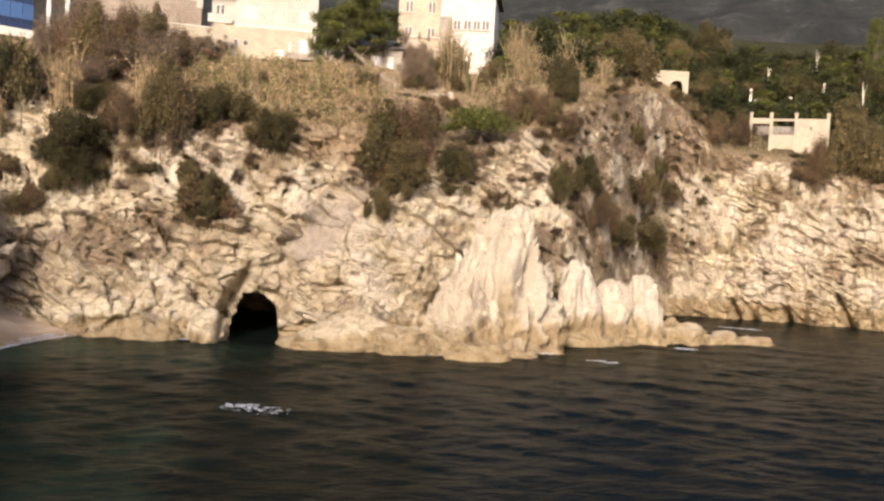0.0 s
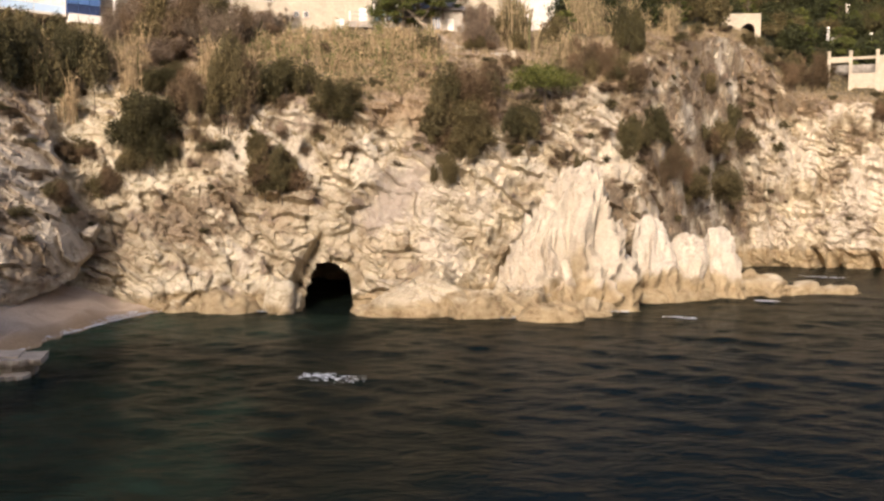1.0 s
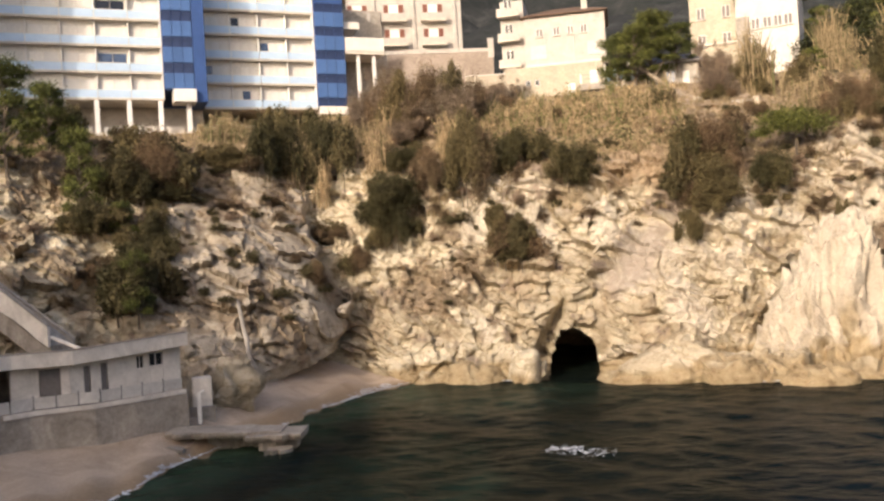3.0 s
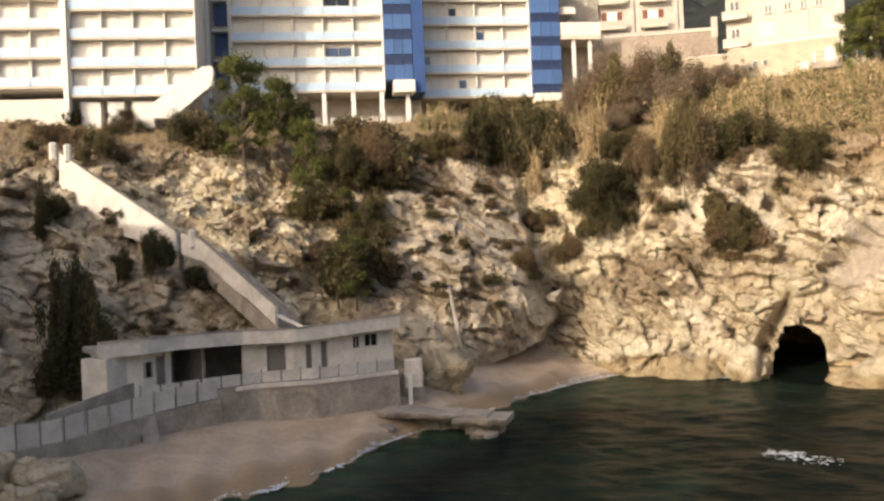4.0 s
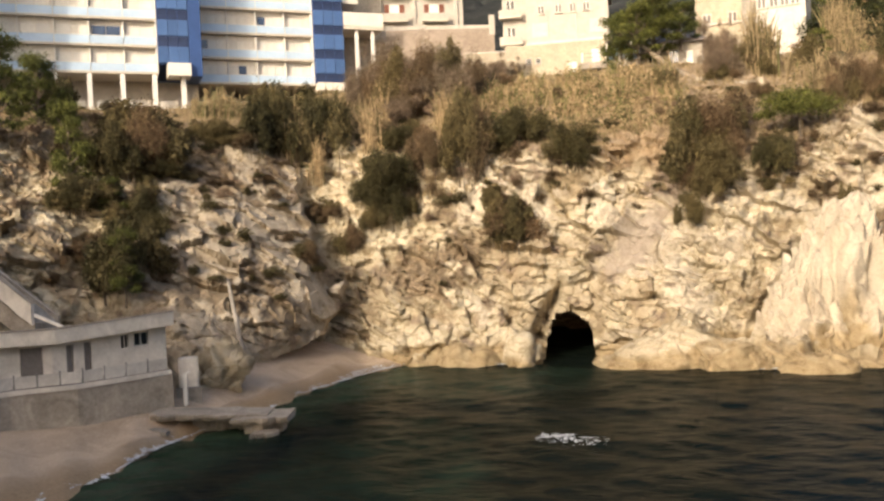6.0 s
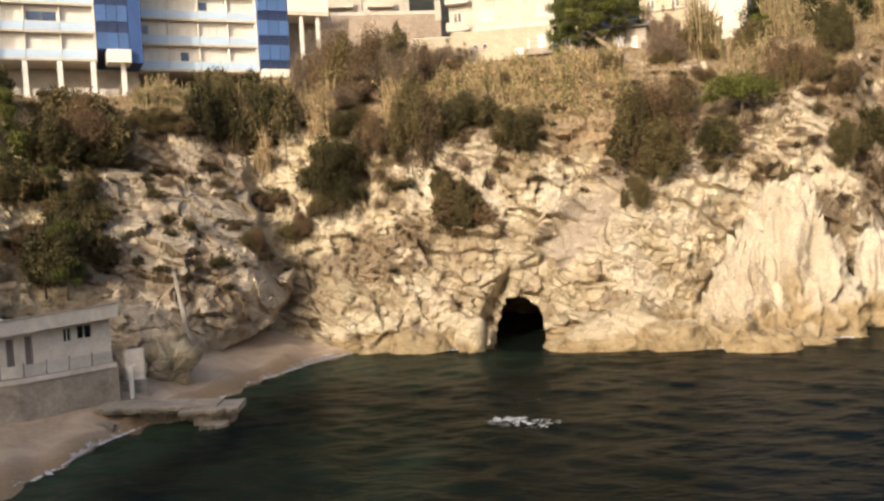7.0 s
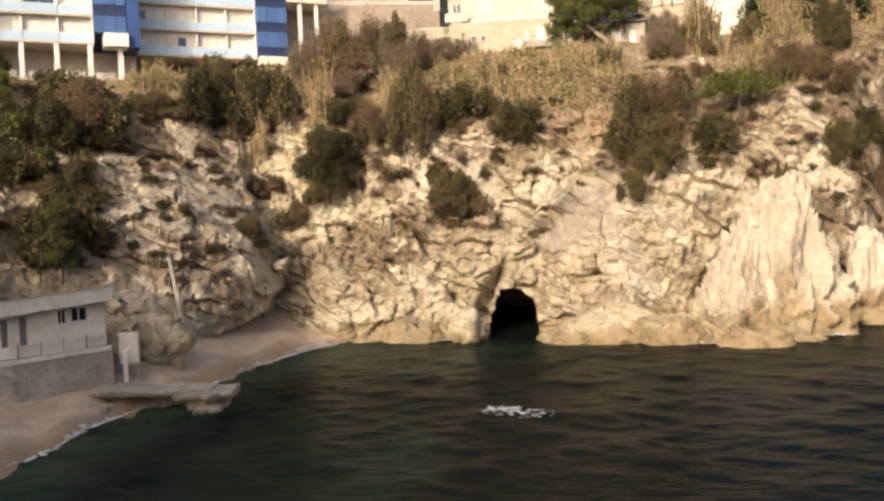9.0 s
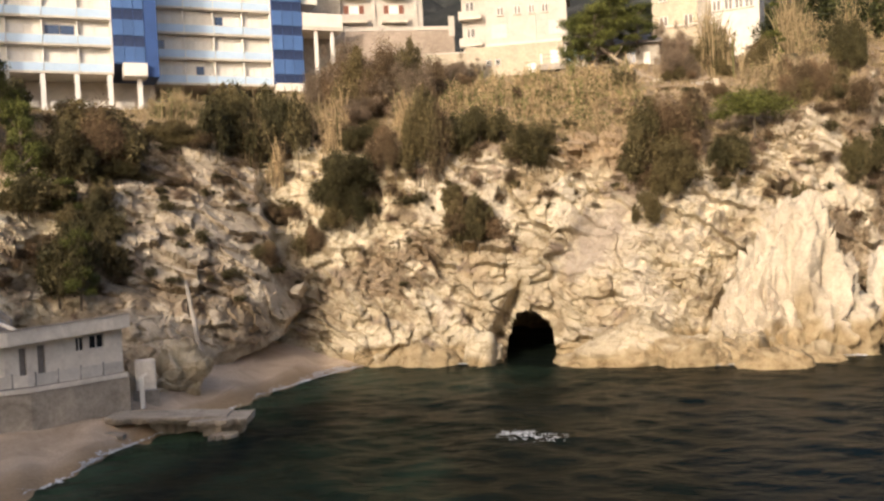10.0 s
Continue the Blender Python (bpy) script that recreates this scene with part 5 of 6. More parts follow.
def pine_model(seed, pads, label, n=9000, size=0.036):
    """A pine: bent trunk, limbs, and flat pads of needles."""
    g = random.Random(seed)
    lobes = []
    for k in range(pads):
        h = 0.08 + 0.86 * k / (pads - 1)
        a = k * 2.4 + g.uniform(-0.5, 0.5)
        q = (0.62 - 0.45 * max(0, h - 0.5)) * g.uniform(0.55, 1.0)
        s = g.uniform(0.17, 0.33)
        lobes.append((q * math.cos(a), q * math.sin(a), h, s, s, s * 0.3))
    lobes.append((0.05, 0, 0.92, 0.36, 0.36, 0.11))
    ob = thing("pine", Matrix.Identity(4), label, "tree")
    V_, F_ = leaf_cloud(lobes, n, size, seed, 0.32, 0.2)
    part("crown", mesh_of("crown", V_, F_, m_needle), ob)
    tr_ = [(0, 0, -0.2), (0.05, 0.03, 0.25), (-0.02, 0.05, 0.55), (0.05, 0, 0.9)]
    part("trunk", mesh_of("trunk", *tube(tr_, [0.055, 0.045, 0.032, 0.012], 7), m_bark), ob)
    for l in lobes:
        h0 = max(0.1, l[2] - 0.18)
        p = Vector((0.02, 0.03, h0))
        part("limb", mesh_of("limb", *tube([p, p.lerp(Vector(l[:3]), 0.6) + Vector((0, 0, -0.03)), Vector(l[:3])], [0.02, 0.014, 0.006], 5), m_bark), ob)
    return ob


PINE = [pine_model(31, 19, "dark green Mediterranean pine leaning from the slope"), pine_model(32, 15, "bright green layered pine on the slope")]
UMBRELLA = plant("flat_topped_pine", [(-0.55, 0, 0.66, 0.42, 0.5, 0.24), (0.5, 0.1, 0.68, 0.45, 0.5, 0.26), (0.05, -0.2, 0.78, 0.5, 0.6, 0.24), (0.1, 0.3, 0.62, 0.5, 0.4, 0.2), (-0.25, -0.35, 0.86, 0.3, 0.3, 0.14), (0.75, -0.2, 0.5, 0.25, 0.3, 0.12)], 7000, 0.042, m_needle, 33, "flat-topped bright green pine on the cliff edge", "tree", 0.35, 0.2)
PINE_S = [pine_model(34, 12, "dark green pine on the wooded slope", 1600, 0.075), pine_model(35, 9, "dark green pine on the wooded slope", 1600, 0.075)]
models = GREEN + OLIVE + BROWN + BARE + GREEN_S + OLIVE_S + BROWN_S + BARE_S + PINE + PINE_S + GREEN_L + OLIVE_L + BROWN_L + BARE_L + WOODLAND + [UMBRELLA]
rng = random.Random(77)


def grow(model, p, w, h, dep=None):
    """A copy of a plant with its foot at p, w across and h high."""
    m = pose(p[0], p[1], p[2], 0, 0, rng.uniform(0, 360)) @ Matrix.Diagonal((w / 2, (dep or w) / 2, h, 1))
    return copy_thing(model, m)


LOOSE = {}


def scatter(model, p, w, h):
    """Small scrub that nobody could count: gathered by kind, and joined into one object a kind further down."""
    m = pose(p[0], p[1], p[2], 0, 0, rng.uniform(0, 360)) @ Matrix.Diagonal((w / 2, w / 2, h, 1))
    LOOSE.setdefault(model.name.split(".")[0], []).append((model.children[0].data, np.array(m)))


def join_scatter():
    words = {"evergreen_shrub": ("evergreen_scrub", "low dark evergreen scrub over the slope"), "olive_shrub": ("olive_scrub", "low olive-green scrub over the slope"), "brown_scrub": ("dry_scrub", "low dry brown scrub over the slope"), "bare_tree": ("bare_scrub", "low leafless grey-brown scrub over the slope")}
    for kind, rows_ in LOOSE.items():
        V_, first = [], {}
        for me, m in rows_:
            if me.name not in first:
                co = np.empty(3 * len(me.vertices))
                me.vertices.foreach_get("co", co)
                first[me.name] = co.reshape(-1, 3)
            V_.append(first[me.name] @ m[:3, :3].T + m[:3, 3])
        V_ = np.concatenate(V_)
        me = bpy.data.meshes.new(words[kind][0])
        me.from_pydata(V_, [], np.arange(len(V_)).reshape(-1, 3))
        me.materials.append(rows_[0][0].materials[0])
        tagged(new(words[kind][0], me), words[kind][1], "scrub", kind="stuff")


def plant_at(model, a, el0, el1, wide, out=0.3):
    """A plant that stands on the coast at bearing a and reaches from el0 to el1 degrees above eye level."""
    p = on_coast(a, el0)
    d = math.hypot(p.x, p.y)
    w, h = d * radians(wide), d * (math.tan(radians(el1)) - math.tan(radians(el0)))
    f = 1 - out * min(w, h) / d
    return grow(model, (p.x * f, p.y * f, p.z - 0.1 * h), w * 1.12, h * 1.08, min(w, 1.3 * h) * 1.1)


SHRUBS_LEFT = (
    (BROWN, -46.5, 7.1, 8.9, 2.3), (BROWN, -42.6, 8.1, 9.8, 4.6), (OLIVE, -43.5, 6.3, 8.5, 2.4), (GREEN, -38.5, 6.8, 9.8, 3.3),
    (GREEN, -46.5, 3.1, 4.7, 1.9), (GREEN, -40.7, -0.6, 2.4, 2.1), (GREEN, -38.5, -1.7, -0.1, 2.5), (OLIVE, -36.8, -2.4, -0.8, 1.4),
    (GREEN, -42.9, 2.6, 3.7, 1.3), (GREEN, -42.9, -1.3, 1.3, 1.1), (GREEN, -46.2, -7.6, 1.7, 3.3), (GREEN, -44.4, -7.5, -2.4, 3.4),
    (GREEN, -47.1, 1.7, 5.6, 1.2), (GREEN, -32.2, 7.5, 11.0, 2.7), (BROWN, -26.6, 4.4, 9.3, 4.8), (GREEN, -29.3, 4.2, 8.0, 3.6),
    (GREEN, -30.9, 2.3, 4.8, 3.8), (GREEN, -28.1, -2.9, 2.2, 3.6), (GREEN, -27.6, 0.5, 4.2, 2.9), (BROWN, -30.7, -0.7, 0.8, 2.0),
    (GREEN, -25.7, 4.0, 5.6, 3.7), (OLIVE, -22.5, 6.3, 7.8, 3.3),
)
SHRUBS_MID = (
    (GREEN, -18.9, 5.7, 10.4, 3.3), (GREEN, -16.0, 5.0, 10.3, 2.7), (OLIVE, -22.7, 6.1, 7.9, 4.1), (BROWN, -11.7, 9.9, 12.8, 3.8),
    (BROWN, -8.8, 9.8, 12.9, 3.4), (OLIVE, -7.2, 9.1, 12.0, 2.1), (BARE, -10.6, 7.2, 10.0, 4.8), (BARE, -12.5, 9.7, 12.1, 3.2),
    (GREEN, -10.8, 5.6, 7.6, 2.6), (GREEN, -12.0, 2.5, 5.9, 4.1), (GREEN, -11.8, 0.9, 4.0, 2.9), (OLIVE, -6.8, 3.8, 9.8, 3.0),
    (BROWN, -9.1, 4.0, 7.4, 2.2), (GREEN, -3.0, 5.1, 8.3, 3.4), (GREEN, 0.1, 4.2, 7.3, 2.9), (OLIVE, -3.7, -0.7, 2.8, 3.8),
    (OLIVE, -5.3, 1.6, 3.2, 1.9), (BROWN, -16.4, 1.1, 2.8, 2.9), (BROWN, -14.4, -0.9, 1.2, 2.2), (OLIVE, -13.2, 0.6, 2.1, 1.6),
    (BROWN, -17.1, -1.5, 0.3, 2.1), (BROWN, 9.0, 4.5, 8.2, 4.6), (GREEN, 7.9, 4.1, 7.6, 2.6), (OLIVE, 8.6, 2.4, 5.8, 4.3),
    (OLIVE, 8.2, 1.5, 4.1, 2.6), (OLIVE, 7.1, 0.2, 2.1, 1.6), (GREEN, 12.3, 2.9, 5.5, 2.4), (OLIVE, 11.9, 1.9, 2.7, 1.9),
    (OLIVE, 11.8, 8.9, 11.1, 2.8), (OLIVE, 9.6, 8.7, 9.7, 1.9), (OLIVE, 14.3, 8.9, 10.9, 1.8), (BROWN, 16.1, 6.8, 9.9, 2.0),
    (BROWN, 17.5, 6.6, 9.2, 2.1), (GREEN, 18.8, 8.1, 11.2, 2.3), (OLIVE, 15.9, 0.2, 2.3, 0.9), (GREEN, 19.2, 1.8, 4.6, 1.6),
    (BROWN, 11.5, 7.3, 8.6, 1.5), (OLIVE, 6.1, 8.1, 9.7, 1.9), (BARE, 8.9, 8.9, 11.6, 2.4), (BARE, -4.5, 9.4, 11.7, 3.1),
)
SHRUBS_RIGHT = (
    (OLIVE, 23.0, 9.6, 12.9, 3.5), (OLIVE, 25.9, 10.2, 12.5, 2.5), (GREEN, 27.9, 10.3, 13.3, 2.3), (OLIVE, 28.4, 8.5, 10.3, 4.7),
    (GREEN, 33.0, 8.4, 10.0, 4.5), (BROWN, 29.6, 5.6, 8.3, 2.6), (OLIVE, 36.9, 4.0, 8.4, 3.0), (BROWN, 34.5, 3.7, 6.7, 2.1),
    (GREEN, 20.8, 2.6, 5.2, 1.9), (GREEN, 25.5, 2.7, 5.3, 1.5), (OLIVE, 24.9, 1.8, 4.2, 2.8), (BROWN, 22.1, 0.1, 2.9, 2.2),
    (OLIVE, 24.6, -1.1, 1.6, 3.6), (OLIVE, 23.8, 5.7, 7.0, 1.5), (BROWN, 19.8, 5.9, 7.7, 2.4), (GREEN, 36.9, 8.0, 10.3, 2.7),
    (OLIVE, 32.6, 9.6, 11.0, 2.6), (GREEN, 35.4, 10.0, 11.9, 2.5),
)
KIN = {id(GREEN): (GREEN_S, GREEN_S, OLIVE_S), id(OLIVE): (OLIVE_S, OLIVE_S, BROWN_S), id(BROWN): (BROWN_S, BROWN_S, OLIVE_S), id(BARE): (BARE_S, BARE_S, BROWN_S)}
for rows_ in (SHRUBS_LEFT, SHRUBS_MID, SHRUBS_RIGHT):
    for kinds, a, e0, e1, w in rows_:
        # a clump: several plants of unlike size crowding one another
        dh = e1 - e0
        plant_at(rng.choice(LARGE[id(kinds)] if w * dh > 5 else kinds), a + rng.uniform(-0.15, 0.15) * w, e0 + 0.12 * dh, e1 - rng.uniform(0, 0.12) * dh, w * rng.uniform(0.7, 0.85))
        for k in range(3 if w < 1.6 else 4 + int(min(w * dh, 12) / 3)):
            s_ = rng.uniform(0.34, 0.68)
            b_ = rng.uniform(-0.05, 1 - s_) * dh
            x_ = rng.uniform(-0.5, 0.5) * (1 - 0.35 * (b_ + s_ * dh > 0.85 * dh))
            plant_at(rng.choice(rng.choice((kinds, *KIN[id(kinds)]))), a + x_ * w, e0 + b_, e0 + b_ + s_ * dh, w * rng.uniform(0.42, 0.68))
for mdl, a, e0, e1, w in ((PINE[0], -35.1, 7.1, 12.7, 4.6), (PINE[0], -32.7, 7.3, 11.4, 3.7), (PINE[1], -31.2, 4.2, 8.8, 3.3), (PINE[1], -29.0, 2.2, 4.3, 4.0), (PINE[1], -28.4, -2.4, 1.3, 2.9), (PINE[1], 37.4, 8.6, 12.9, 1.9)):
    plant_at(mdl, a, e0, e1, w)
plant_at(UMBRELLA, 13.7, 4.9, 7.6, 4.6)
for a, d, el, w, h in ((3.3, 98.8, 9.8, 6.0, 7.0), (5.4, 100.2, 11.3, 9.5, 6.5), (4.4, 97.8, 10.9, 7.5, 6.0), (7.0, 101.0, 11.6, 6.0, 4.5)):
    p = polar(np.array(a), d, EYE[2] + d * math.tan(radians(el)) - 1.0)
    grow(PINE[0], p, w, h)


def slope_plant(kinds, a, d, w, h, put=grow):
    p = polar(np.array(a), d, 0.0)
    put(rng.choice(kinds), (p[0], p[1], ground_at(p[0], p[1]) - 0.15), w, h)


# the thicket between the cliff edge and the houses
for k in range(12):
    kind = (BARE_L, BROWN_L, BROWN_L, BARE_L, OLIVE_L)[k % 5]
    plant_at(rng.choice(kind), -13.2 + 6.6 * k / 11 + rng.uniform(-0.2, 0.2), 8.2, 12.7 - 0.5 * (k % 3), rng.uniform(2.6, 3.8))
for a, d in ((8.3, 106), (9.2, 107), (10.0, 106.5)):
    slope_plant(BARE, a, d, 3.0, 5.6)
for k in range(9):
    slope_plant((BARE, BROWN_S, BARE)[k % 3], rng.uniform(-6.2, -2.8), rng.uniform(99, 101), rng.uniform(1.5, 3.0), rng.uniform(1.6, 3.6))
for k in range(230):
    a = rng.uniform(-49, 25)
    lo, hi = float(np.interp(a, BEARING, CREST_R)), float(np.interp(a, BEARING, TOP_R))
    d = lo + (hi - lo) * rng.uniform(-0.04, 0.95)
    if -6.5 < a < 7.5 and d > lo + 0.15 * (hi - lo):
        continue
    w = rng.uniform(1.0, 2.4)
    slope_plant(rng.choice((BROWN_S, OLIVE_S, BROWN_S, BARE_S, OLIVE_S, BROWN_S, GREEN_S)), a, d, w, w * rng.uniform(0.35, 0.75), scatter)
for k in range(34):
    slope_plant(rng.choice((BROWN_S, OLIVE_S, GREEN_S, BARE_S)), rng.uniform(-6, 7.5), rng.uniform(84, 96), rng.uniform(1.0, 2.4), rng.uniform(0.7, 1.6), scatter)
# scrub on the ledges of the rock face
k = 0
while k < 130:
    i, j = rng.randrange(40, 180), rng.randrange(150, len(LAND_AZ) - 60)
    if LAND_SOIL[i, j] < 0.55 or LAND_Z[i, j] < 3.0 or rng.random() > 0.7:
        continue
    k += 1
    p = polar(np.array(LAND_AZ[j]), LAND_R[i, j], LAND_Z[i, j])
    w = rng.uniform(0.7, 1.9)
    scatter(rng.choice(rng.choice((OLIVE_S, BROWN_S, BROWN_S, BARE_S))), (p[0], p[1], p[2] - 0.15), w, w * rng.uniform(0.3, 0.6))
# thin scrub on the broken right slope and along the upper rock
for lo_, hi_, z0_, z1_, n_ in ((16.0, 28.5, 7.0, 26.0, 90), (-14.0, 16.0, 12.5, 19.0, 55), (-31.0, -16.0, 8.0, 20.0, 40)):
    cols = np.nonzero((LAND_AZ > lo_) & (LAND_AZ < hi_))[0]
    for k in range(n_):
        j = rng.choice(list(cols))
        rows_ = np.nonzero((LAND_Z[:215, j] > z0_) & (LAND_Z[:215, j] < z1_))[0]
        if len(rows_) == 0:
            continue
        i = rng.choice(list(rows_))
        p = polar(np.array(LAND_AZ[j]), LAND_R[i, j], LAND_Z[i, j])
        w = rng.uniform(0.8, 2.6)
        scatter(rng.choice(rng.choice((OLIVE_S, BROWN_S, BROWN_S, BARE_S, OLIVE_S))), (p[0], p[1], p[2] - 0.2), w, w * rng.uniform(0.35, 0.7))
# the wooded hill to the right and behind
for k in range(300):
    a = rng.uniform(13.5, 45)
    lo = float(np.interp(a, BEARING, TOP_R))
    d = lo + 2 + 95 * rng.random() ** 1.4
    if abs(a - 25.75) < 3.2 and d < 140 or abs(a - 32.95) < 4.0 and d < 145:
        continue
    h = rng.uniform(2.2, 4.6) + 0.02 * (d - lo)
    slope_plant(rng.choice((WOODLAND, WOODLAND, WOODLAND, PINE_S)), a, d, h * rng.uniform(1.0, 1.7), h)
for k in range(60):
    a = rng.uniform(26, 45)
    lo, hi = float(np.interp(a, BEARING, CREST_R)), float(np.interp(a, BEARING, TOP_R))
    w = rng.uniform(1.8, 3.4)
    slope_plant(rng.choice((OLIVE_S, BROWN_S, GREEN_S)), a, lo + (hi - lo) * rng.uniform(0.1, 0.95), w, w * 0.5, scatter)
join_scatter()
for mdl in models:
    for o in (*mdl.children, mdl):
        bpy.data.objects.remove(o)


# tall bare trunks on the wooded slope
for a, e0, e1 in ((31.5, 9.9, 11.2), (32.2, 10.0, 11.0), (34.2, 9.9, 12.2), (36.9, 8.0, 10.2), (35.2, 9.2, 10.4)):
    p = on_coast(a, e0 - 0.6)
    d = math.hypot(p.x, p.y)
    z0, z1 = p.z, p.z + d * radians(e1 - e0)
    x, y = float(p[0]), float(p[1])
    tagged(new("dead_tree", mesh_of("dead_tree", *merged([tube([(x, y, z0 - 2), (x + 0.15, y, (z0 + z1) / 2), (x - 0.1, y, z1)], [0.16, 0.13, 0.06], 6), tube([(x + 0.12, y, z0 * 0.4 + z1 * 0.6), (x + 0.7, y, z1 - 0.3)], [0.07, 0.03], 5)]), m_slab)), "pale bare dead tree on the wooded slope", "tree", "dead trees on the slope")


# ---- reeds and grass ----
def reeds(name, spots, n, h0, h1, mats, seed, label, lean=0.24, width=0.05):
    """Canes with drooping leaf blades, thick on the ground: one bed."""
    g = np.random.RandomState(seed)
    for mi, (mt, share) in enumerate(mats):
        V_, F_ = [], []
        for k in range(int(n * share)):
            a0, a1, d0, d1 = spots[g.randint(len(spots))]
            a, d = g.uniform(a0, a1), g.uniform(d0, d1)
            p = polar(np.array(a), d, 0.0)
            x, y = float(p[0]), float(p[1])
            zb = ground_at(x, y) - 0.2
            nz = 0.45 * math.sin(x * 1.3 + 1.4 * math.sin(y * 0.9 + seed)) + 0.3 * math.sin(2.9 * x - 2.3 * y + 1.1 * math.sin(3.1 * x))
            if nz < -0.25:
                continue
            h = g.uniform(h0, h1) * (0.68 + 0.8 * min(nz, 0.6))
            lx, ly = g.normal(0, lean, 2) * h
            cane = [(x, y, zb), (x + lx * 0.35, y + ly * 0.35, zb + h * 0.6), (x + lx, y + ly, zb + h)]
            o = len(V_)
            w = width * g.uniform(0.6, 1.3)
            for q, (cx, cy, cz) in enumerate(cane):
                ww = w * (1, 0.8, 0.25)[q]
                V_ += [(cx - ww, cy, cz), (cx + ww, cy + 0.3 * ww, cz)]
            F_ += [(o, o + 1, o + 3, o + 2), (o + 2, o + 3, o + 5, o + 4)]
            for q in range(3):
                t_ = g.uniform(0.35, 0.95)
                bx, by, bz = x + lx * t_ * t_, y + ly * t_ * t_, zb + h * t_
                an, ll = g.uniform(0, 6.28), g.uniform(0.35, 0.8)
                ex, ey = math.cos(an) * ll, math.sin(an) * ll
                o = len(V_)
                V_ += [(bx, by, bz - 0.05), (bx + ex * 0.5 - ey * 0.08, by + ey * 0.5, bz + 0.22), (bx + ex, by + ey, bz + g.uniform(-0.3, 0.15)), (bx + ex * 0.5 + ey * 0.08, by + ey * 0.5, bz + 0.12)]
                F_.append((o, o + 1, o + 2, o + 3))
        tagged(new(name, mesh_of(name, V_, F_, mt)), label, "reeds", kind="stuff")


reeds("reed_bed", [(-6.2, 1.5, 91, 97), (0.0, 6.5, 90, 96), (-6.0, -2.0, 88, 94), (-1.0, 7.0, 88, 92)], 3600, 0.7, 2.7, ((m_straw, 0.6), (m_reedgreen, 0.4)), 3, "dense bed of dry yellow reeds on the cliff top")
reeds("reed_bed", [(-5.5, 7.5, 83.5, 89), (-1.0, 7.5, 83, 87)], 1300, 0.5, 1.5, ((m_straw, 0.75), (m_reedgreen, 0.25)), 13, "short dry reeds and grass hanging over the earth bank", 0.4)
reeds("reed_bed", [(-23.8, -20.6, 96, 101), (-19.6, -17.0, 89, 92), (-15.2, -13.0, 90, 101), (-24, -13, 96, 103)], 1100, 1.4, 3.2, ((m_straw, 0.8), (m_reedgreen, 0.2)), 5, "dry straw-coloured reeds below the hotel")
reeds("reed_bed", [(-13.4, -11.8, 88.5, 92), (-18.4, -15.9, 86.5, 88.5), (-8.6, -7.4, 86, 89), (-13.4, -12.2, 86, 90)], 620, 2.2, 4.6, ((m_straw, 0.9), (m_reedgreen, 0.1)), 8, "tall dry reeds among the bushes at the cliff edge", 0.14)
reeds("reed_bed", [(15.2, 17.4, 107, 112), (15.2, 17.4, 107, 112), (10.8, 12.8, 97, 100), (18.8, 20.2, 108, 113)], 1200, 3.0, 6.6, ((m_straw, 0.95), (m_reedgreen, 0.05)), 9, "tall pale reeds standing above the bushes", 0.12, 0.07)
reeds("reed_bed", [(13.0, 15.8, 94, 99), (16.3, 18.7, 103, 110), (20.8, 21.8, 108, 112), (18.5, 20.5, 104, 108)], 1100, 1.5, 3.4, ((m_straw, 0.9), (m_reedgreen, 0.1)), 7, "tall dry reeds beside the houses")
g = np.random.RandomState(12)
V_, F_ = [], []
for k in range(8200):
    a = g.uniform(-50, 38)
    lo, hi = float(np.interp(a, BEARING, CREST_R)), float(np.interp(a, BEARING, TOP_R))
    d = lo + (hi - lo) * g.uniform(-0.12, 1.0)
    p = polar(np.array(a), d, 0.0)
    x, y = float(p[0]), float(p[1])
    zb = ground_at(x, y) - 0.05
    for q in range(5):
        an, ll, h = g.uniform(0, 6.28), g.uniform(0.1, 0.45), g.uniform(0.3, 0.9)
        o = len(V_)
        V_ += [(x - 0.03, y, zb), (x + 0.03, y, zb), (x + math.cos(an) * ll, y + math.sin(an) * ll, zb + h)]
        F_.append((o, o + 1, o + 2))
tagged(new("dry_grass", mesh_of("dry_grass", V_, F_, m_straw)), "tufts of dry grass on the slope", "grass", kind="stuff")

# ---- foam ----
m_foam, nt, bs = material("sea_foam", 0.7, 0, 0.3)
nt.links.new(ramp(nt, noise_tex(nt, coords(nt), 6, 5, 0.7), [(0.3, (0.45, 0.49, 0.54)), (0.6, (0.74, 0.76, 0.80))]), bs.inputs["Base Color"])


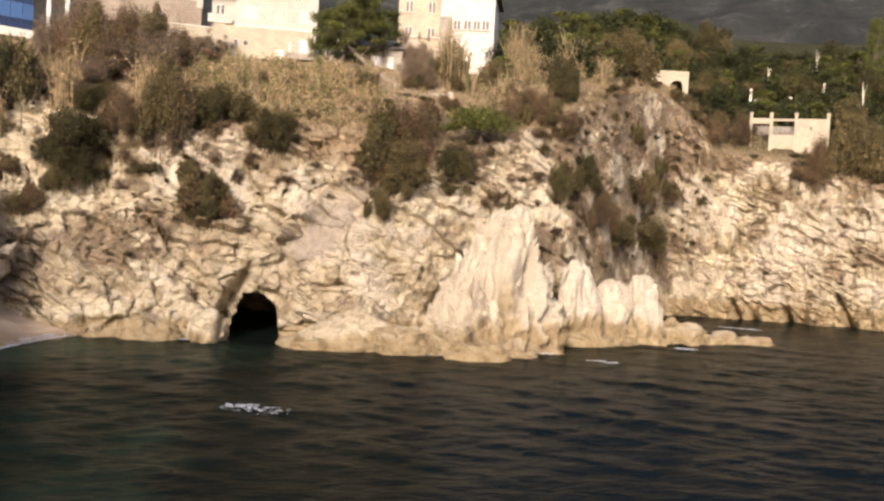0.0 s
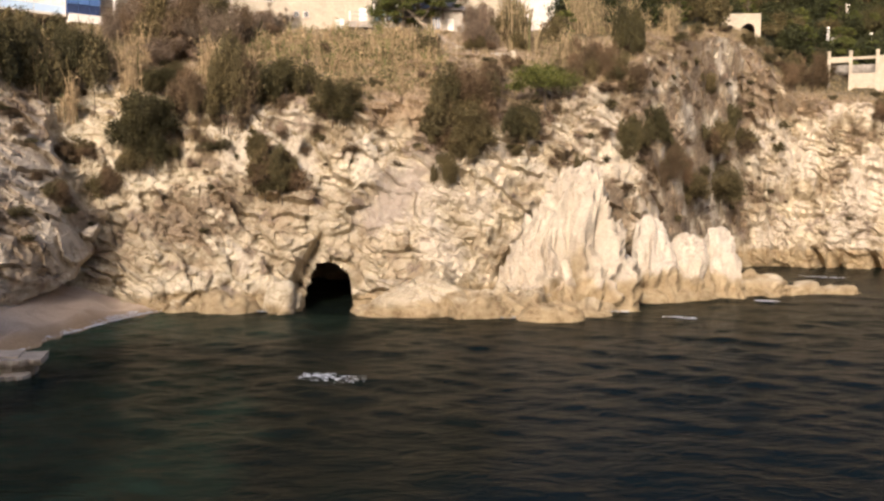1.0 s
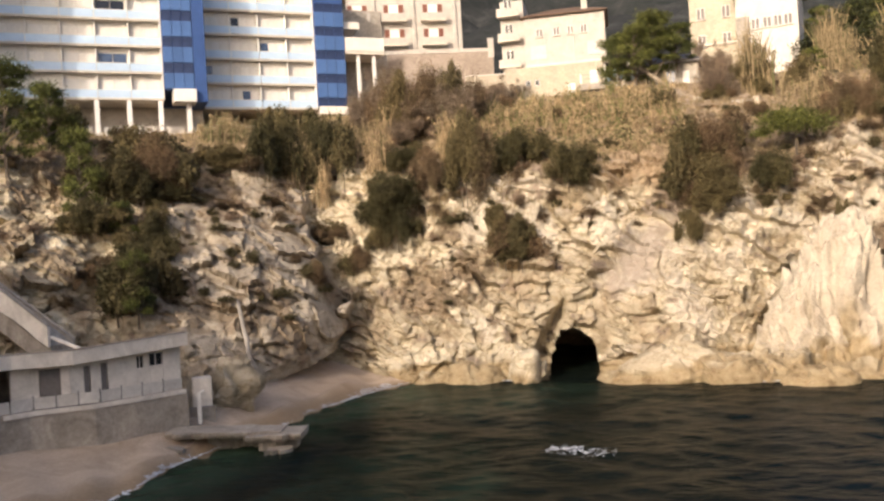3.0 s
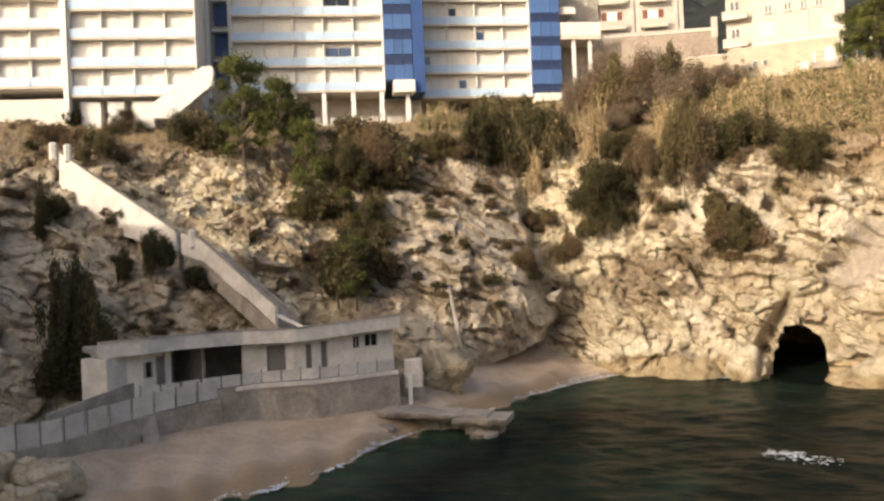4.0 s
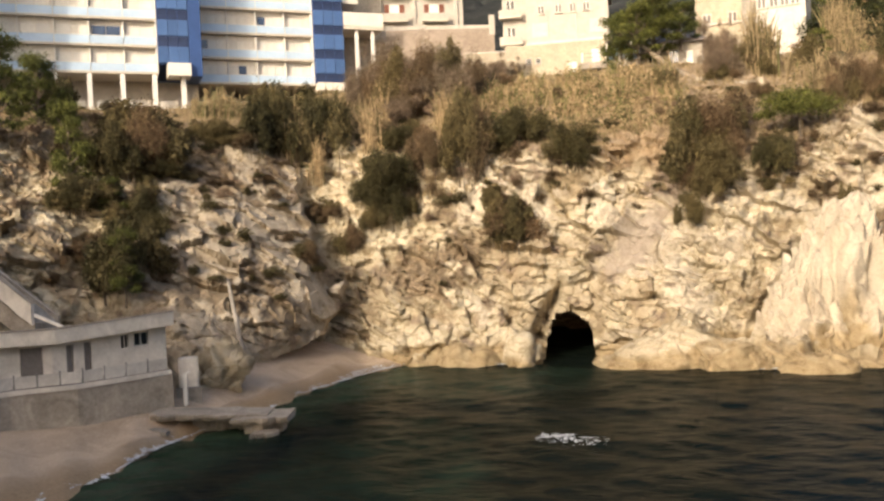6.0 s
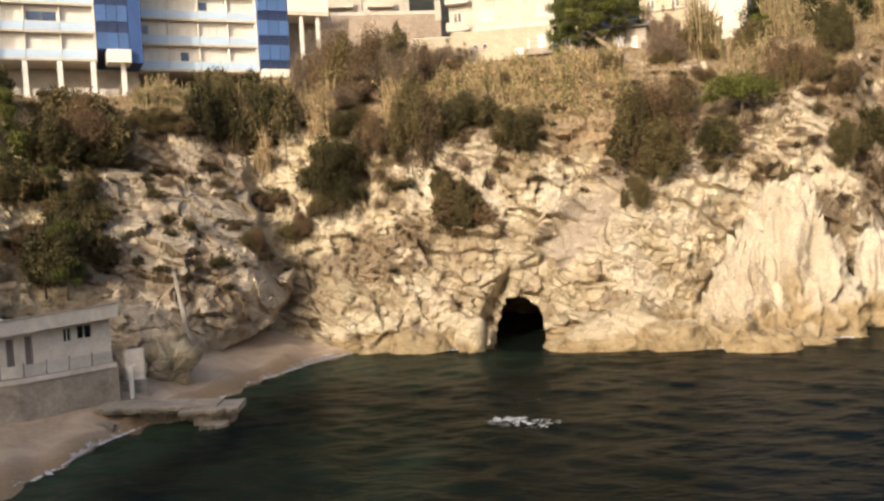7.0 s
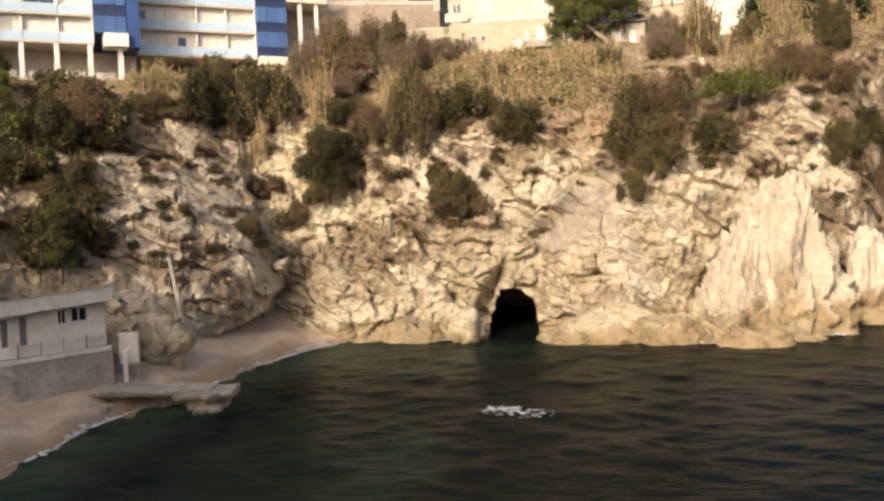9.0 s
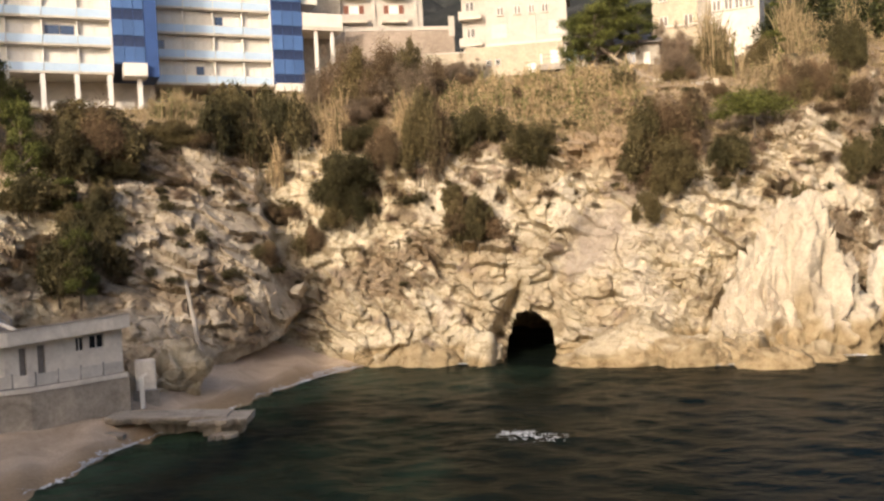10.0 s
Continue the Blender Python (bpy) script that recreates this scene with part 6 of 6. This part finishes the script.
def foam(name, az0, az1, ra, rb, inside, cell, label, seed):
    """Flecks of foam where inside(az, r, noise) holds."""
    na, nr = int((az1 - az0) * math.radians(1) * (ra + rb) / 2 / cell), int((rb - ra) / cell)
    A, R_ = np.meshgrid(np.linspace(az0, az1, na), np.linspace(ra, rb, nr))
    A, R_ = A.ravel(), R_.ravel()
    Q = polar(A, R_, 0 * A)
    nz = fbm(Q / np.array([0.9, 0.5, 1]), 4, 0.75, seed)
    keep = inside(A, R_, nz)
    A, R_ = A[keep], R_[keep]
    h = cell * 0.56
    g = np.random.RandomState(seed)
    up = np.array([max(0.10, sand_at(a, q) + 0.05 if a < -10 else 0.10) for a, q in zip(A, R_)])
    c = polar(A, R_, up)
    V_ = []
    for sx, sy in ((-1, -1), (1, -1), (1, 1), (-1, 1)):
        V_.append(c + np.stack([sx * h * g.uniform(0.7, 1.25, len(c)), sy * h * g.uniform(0.7, 1.25, len(c)), g.uniform(-0.015, 0.03, len(c))], 1))
    V_ = np.stack(V_, 1).reshape(-1, 3)
    return tagged(new(name, mesh_of(name, V_, np.arange(len(V_)).reshape(-1, 4), m_foam)), label, "foam", kind="stuff")


shore = lambda a: np.interp(a, BEACH_AZ, SHORE_R)
foam("swash_foam", -52, -11.4, 34, 78, lambda a, q, n: np.abs(q - shore(a) - 0.35 * np.sin(a * 1.3) - 0.3 * n) < 0.10 + 0.32 * np.clip(np.sin(a * 0.9 + 1) + 0.6 * n, 0, 1) + 0.7 * np.exp(-((a + 15.0) / 2.6) ** 2) * np.clip(0.6 + n, 0, 1), 0.11, "thin line of white foam along the beach", 5)
foam("breaking_wave", -5, 3, 44.5, 50.5, lambda a, q, n: np.abs(n + 0.25 * np.sin(9 * a + 3 * q)) < 0.30 * np.clip(1 - ((a + 0.8) / 2.6) ** 2 - ((q - 46.6 + 0.25 * (a + 1)) / 1.5) ** 2, 0, 1), 0.06, "white water breaking over a sunken rock", 6)
for k, (a_, r_, wa, wr) in enumerate(((22.6, 72.0, 0.9, 0.5), (18.8, 74.4, 0.5, 0.5), (27.9, 85.8, 0.7, 0.6), (31.2, 112.4, 1.3, 0.5), (-7.9, 73.6, 0.9, 0.35), (-5.2, 73.4, 0.6, 0.3), (11.5, 69.4, 0.8, 0.3))):
    foam("shore_foam", a_ - 2 * wa, a_ + 2 * wa, r_ - 2 * wr, r_ + 2 * wr, lambda a, q, n: ((a - a_) / wa) ** 2 + ((q - r_) / wr) ** 2 + 1.3 * n < 0.6, 0.09, "small patch of white foam near the rocks", 10 + k)
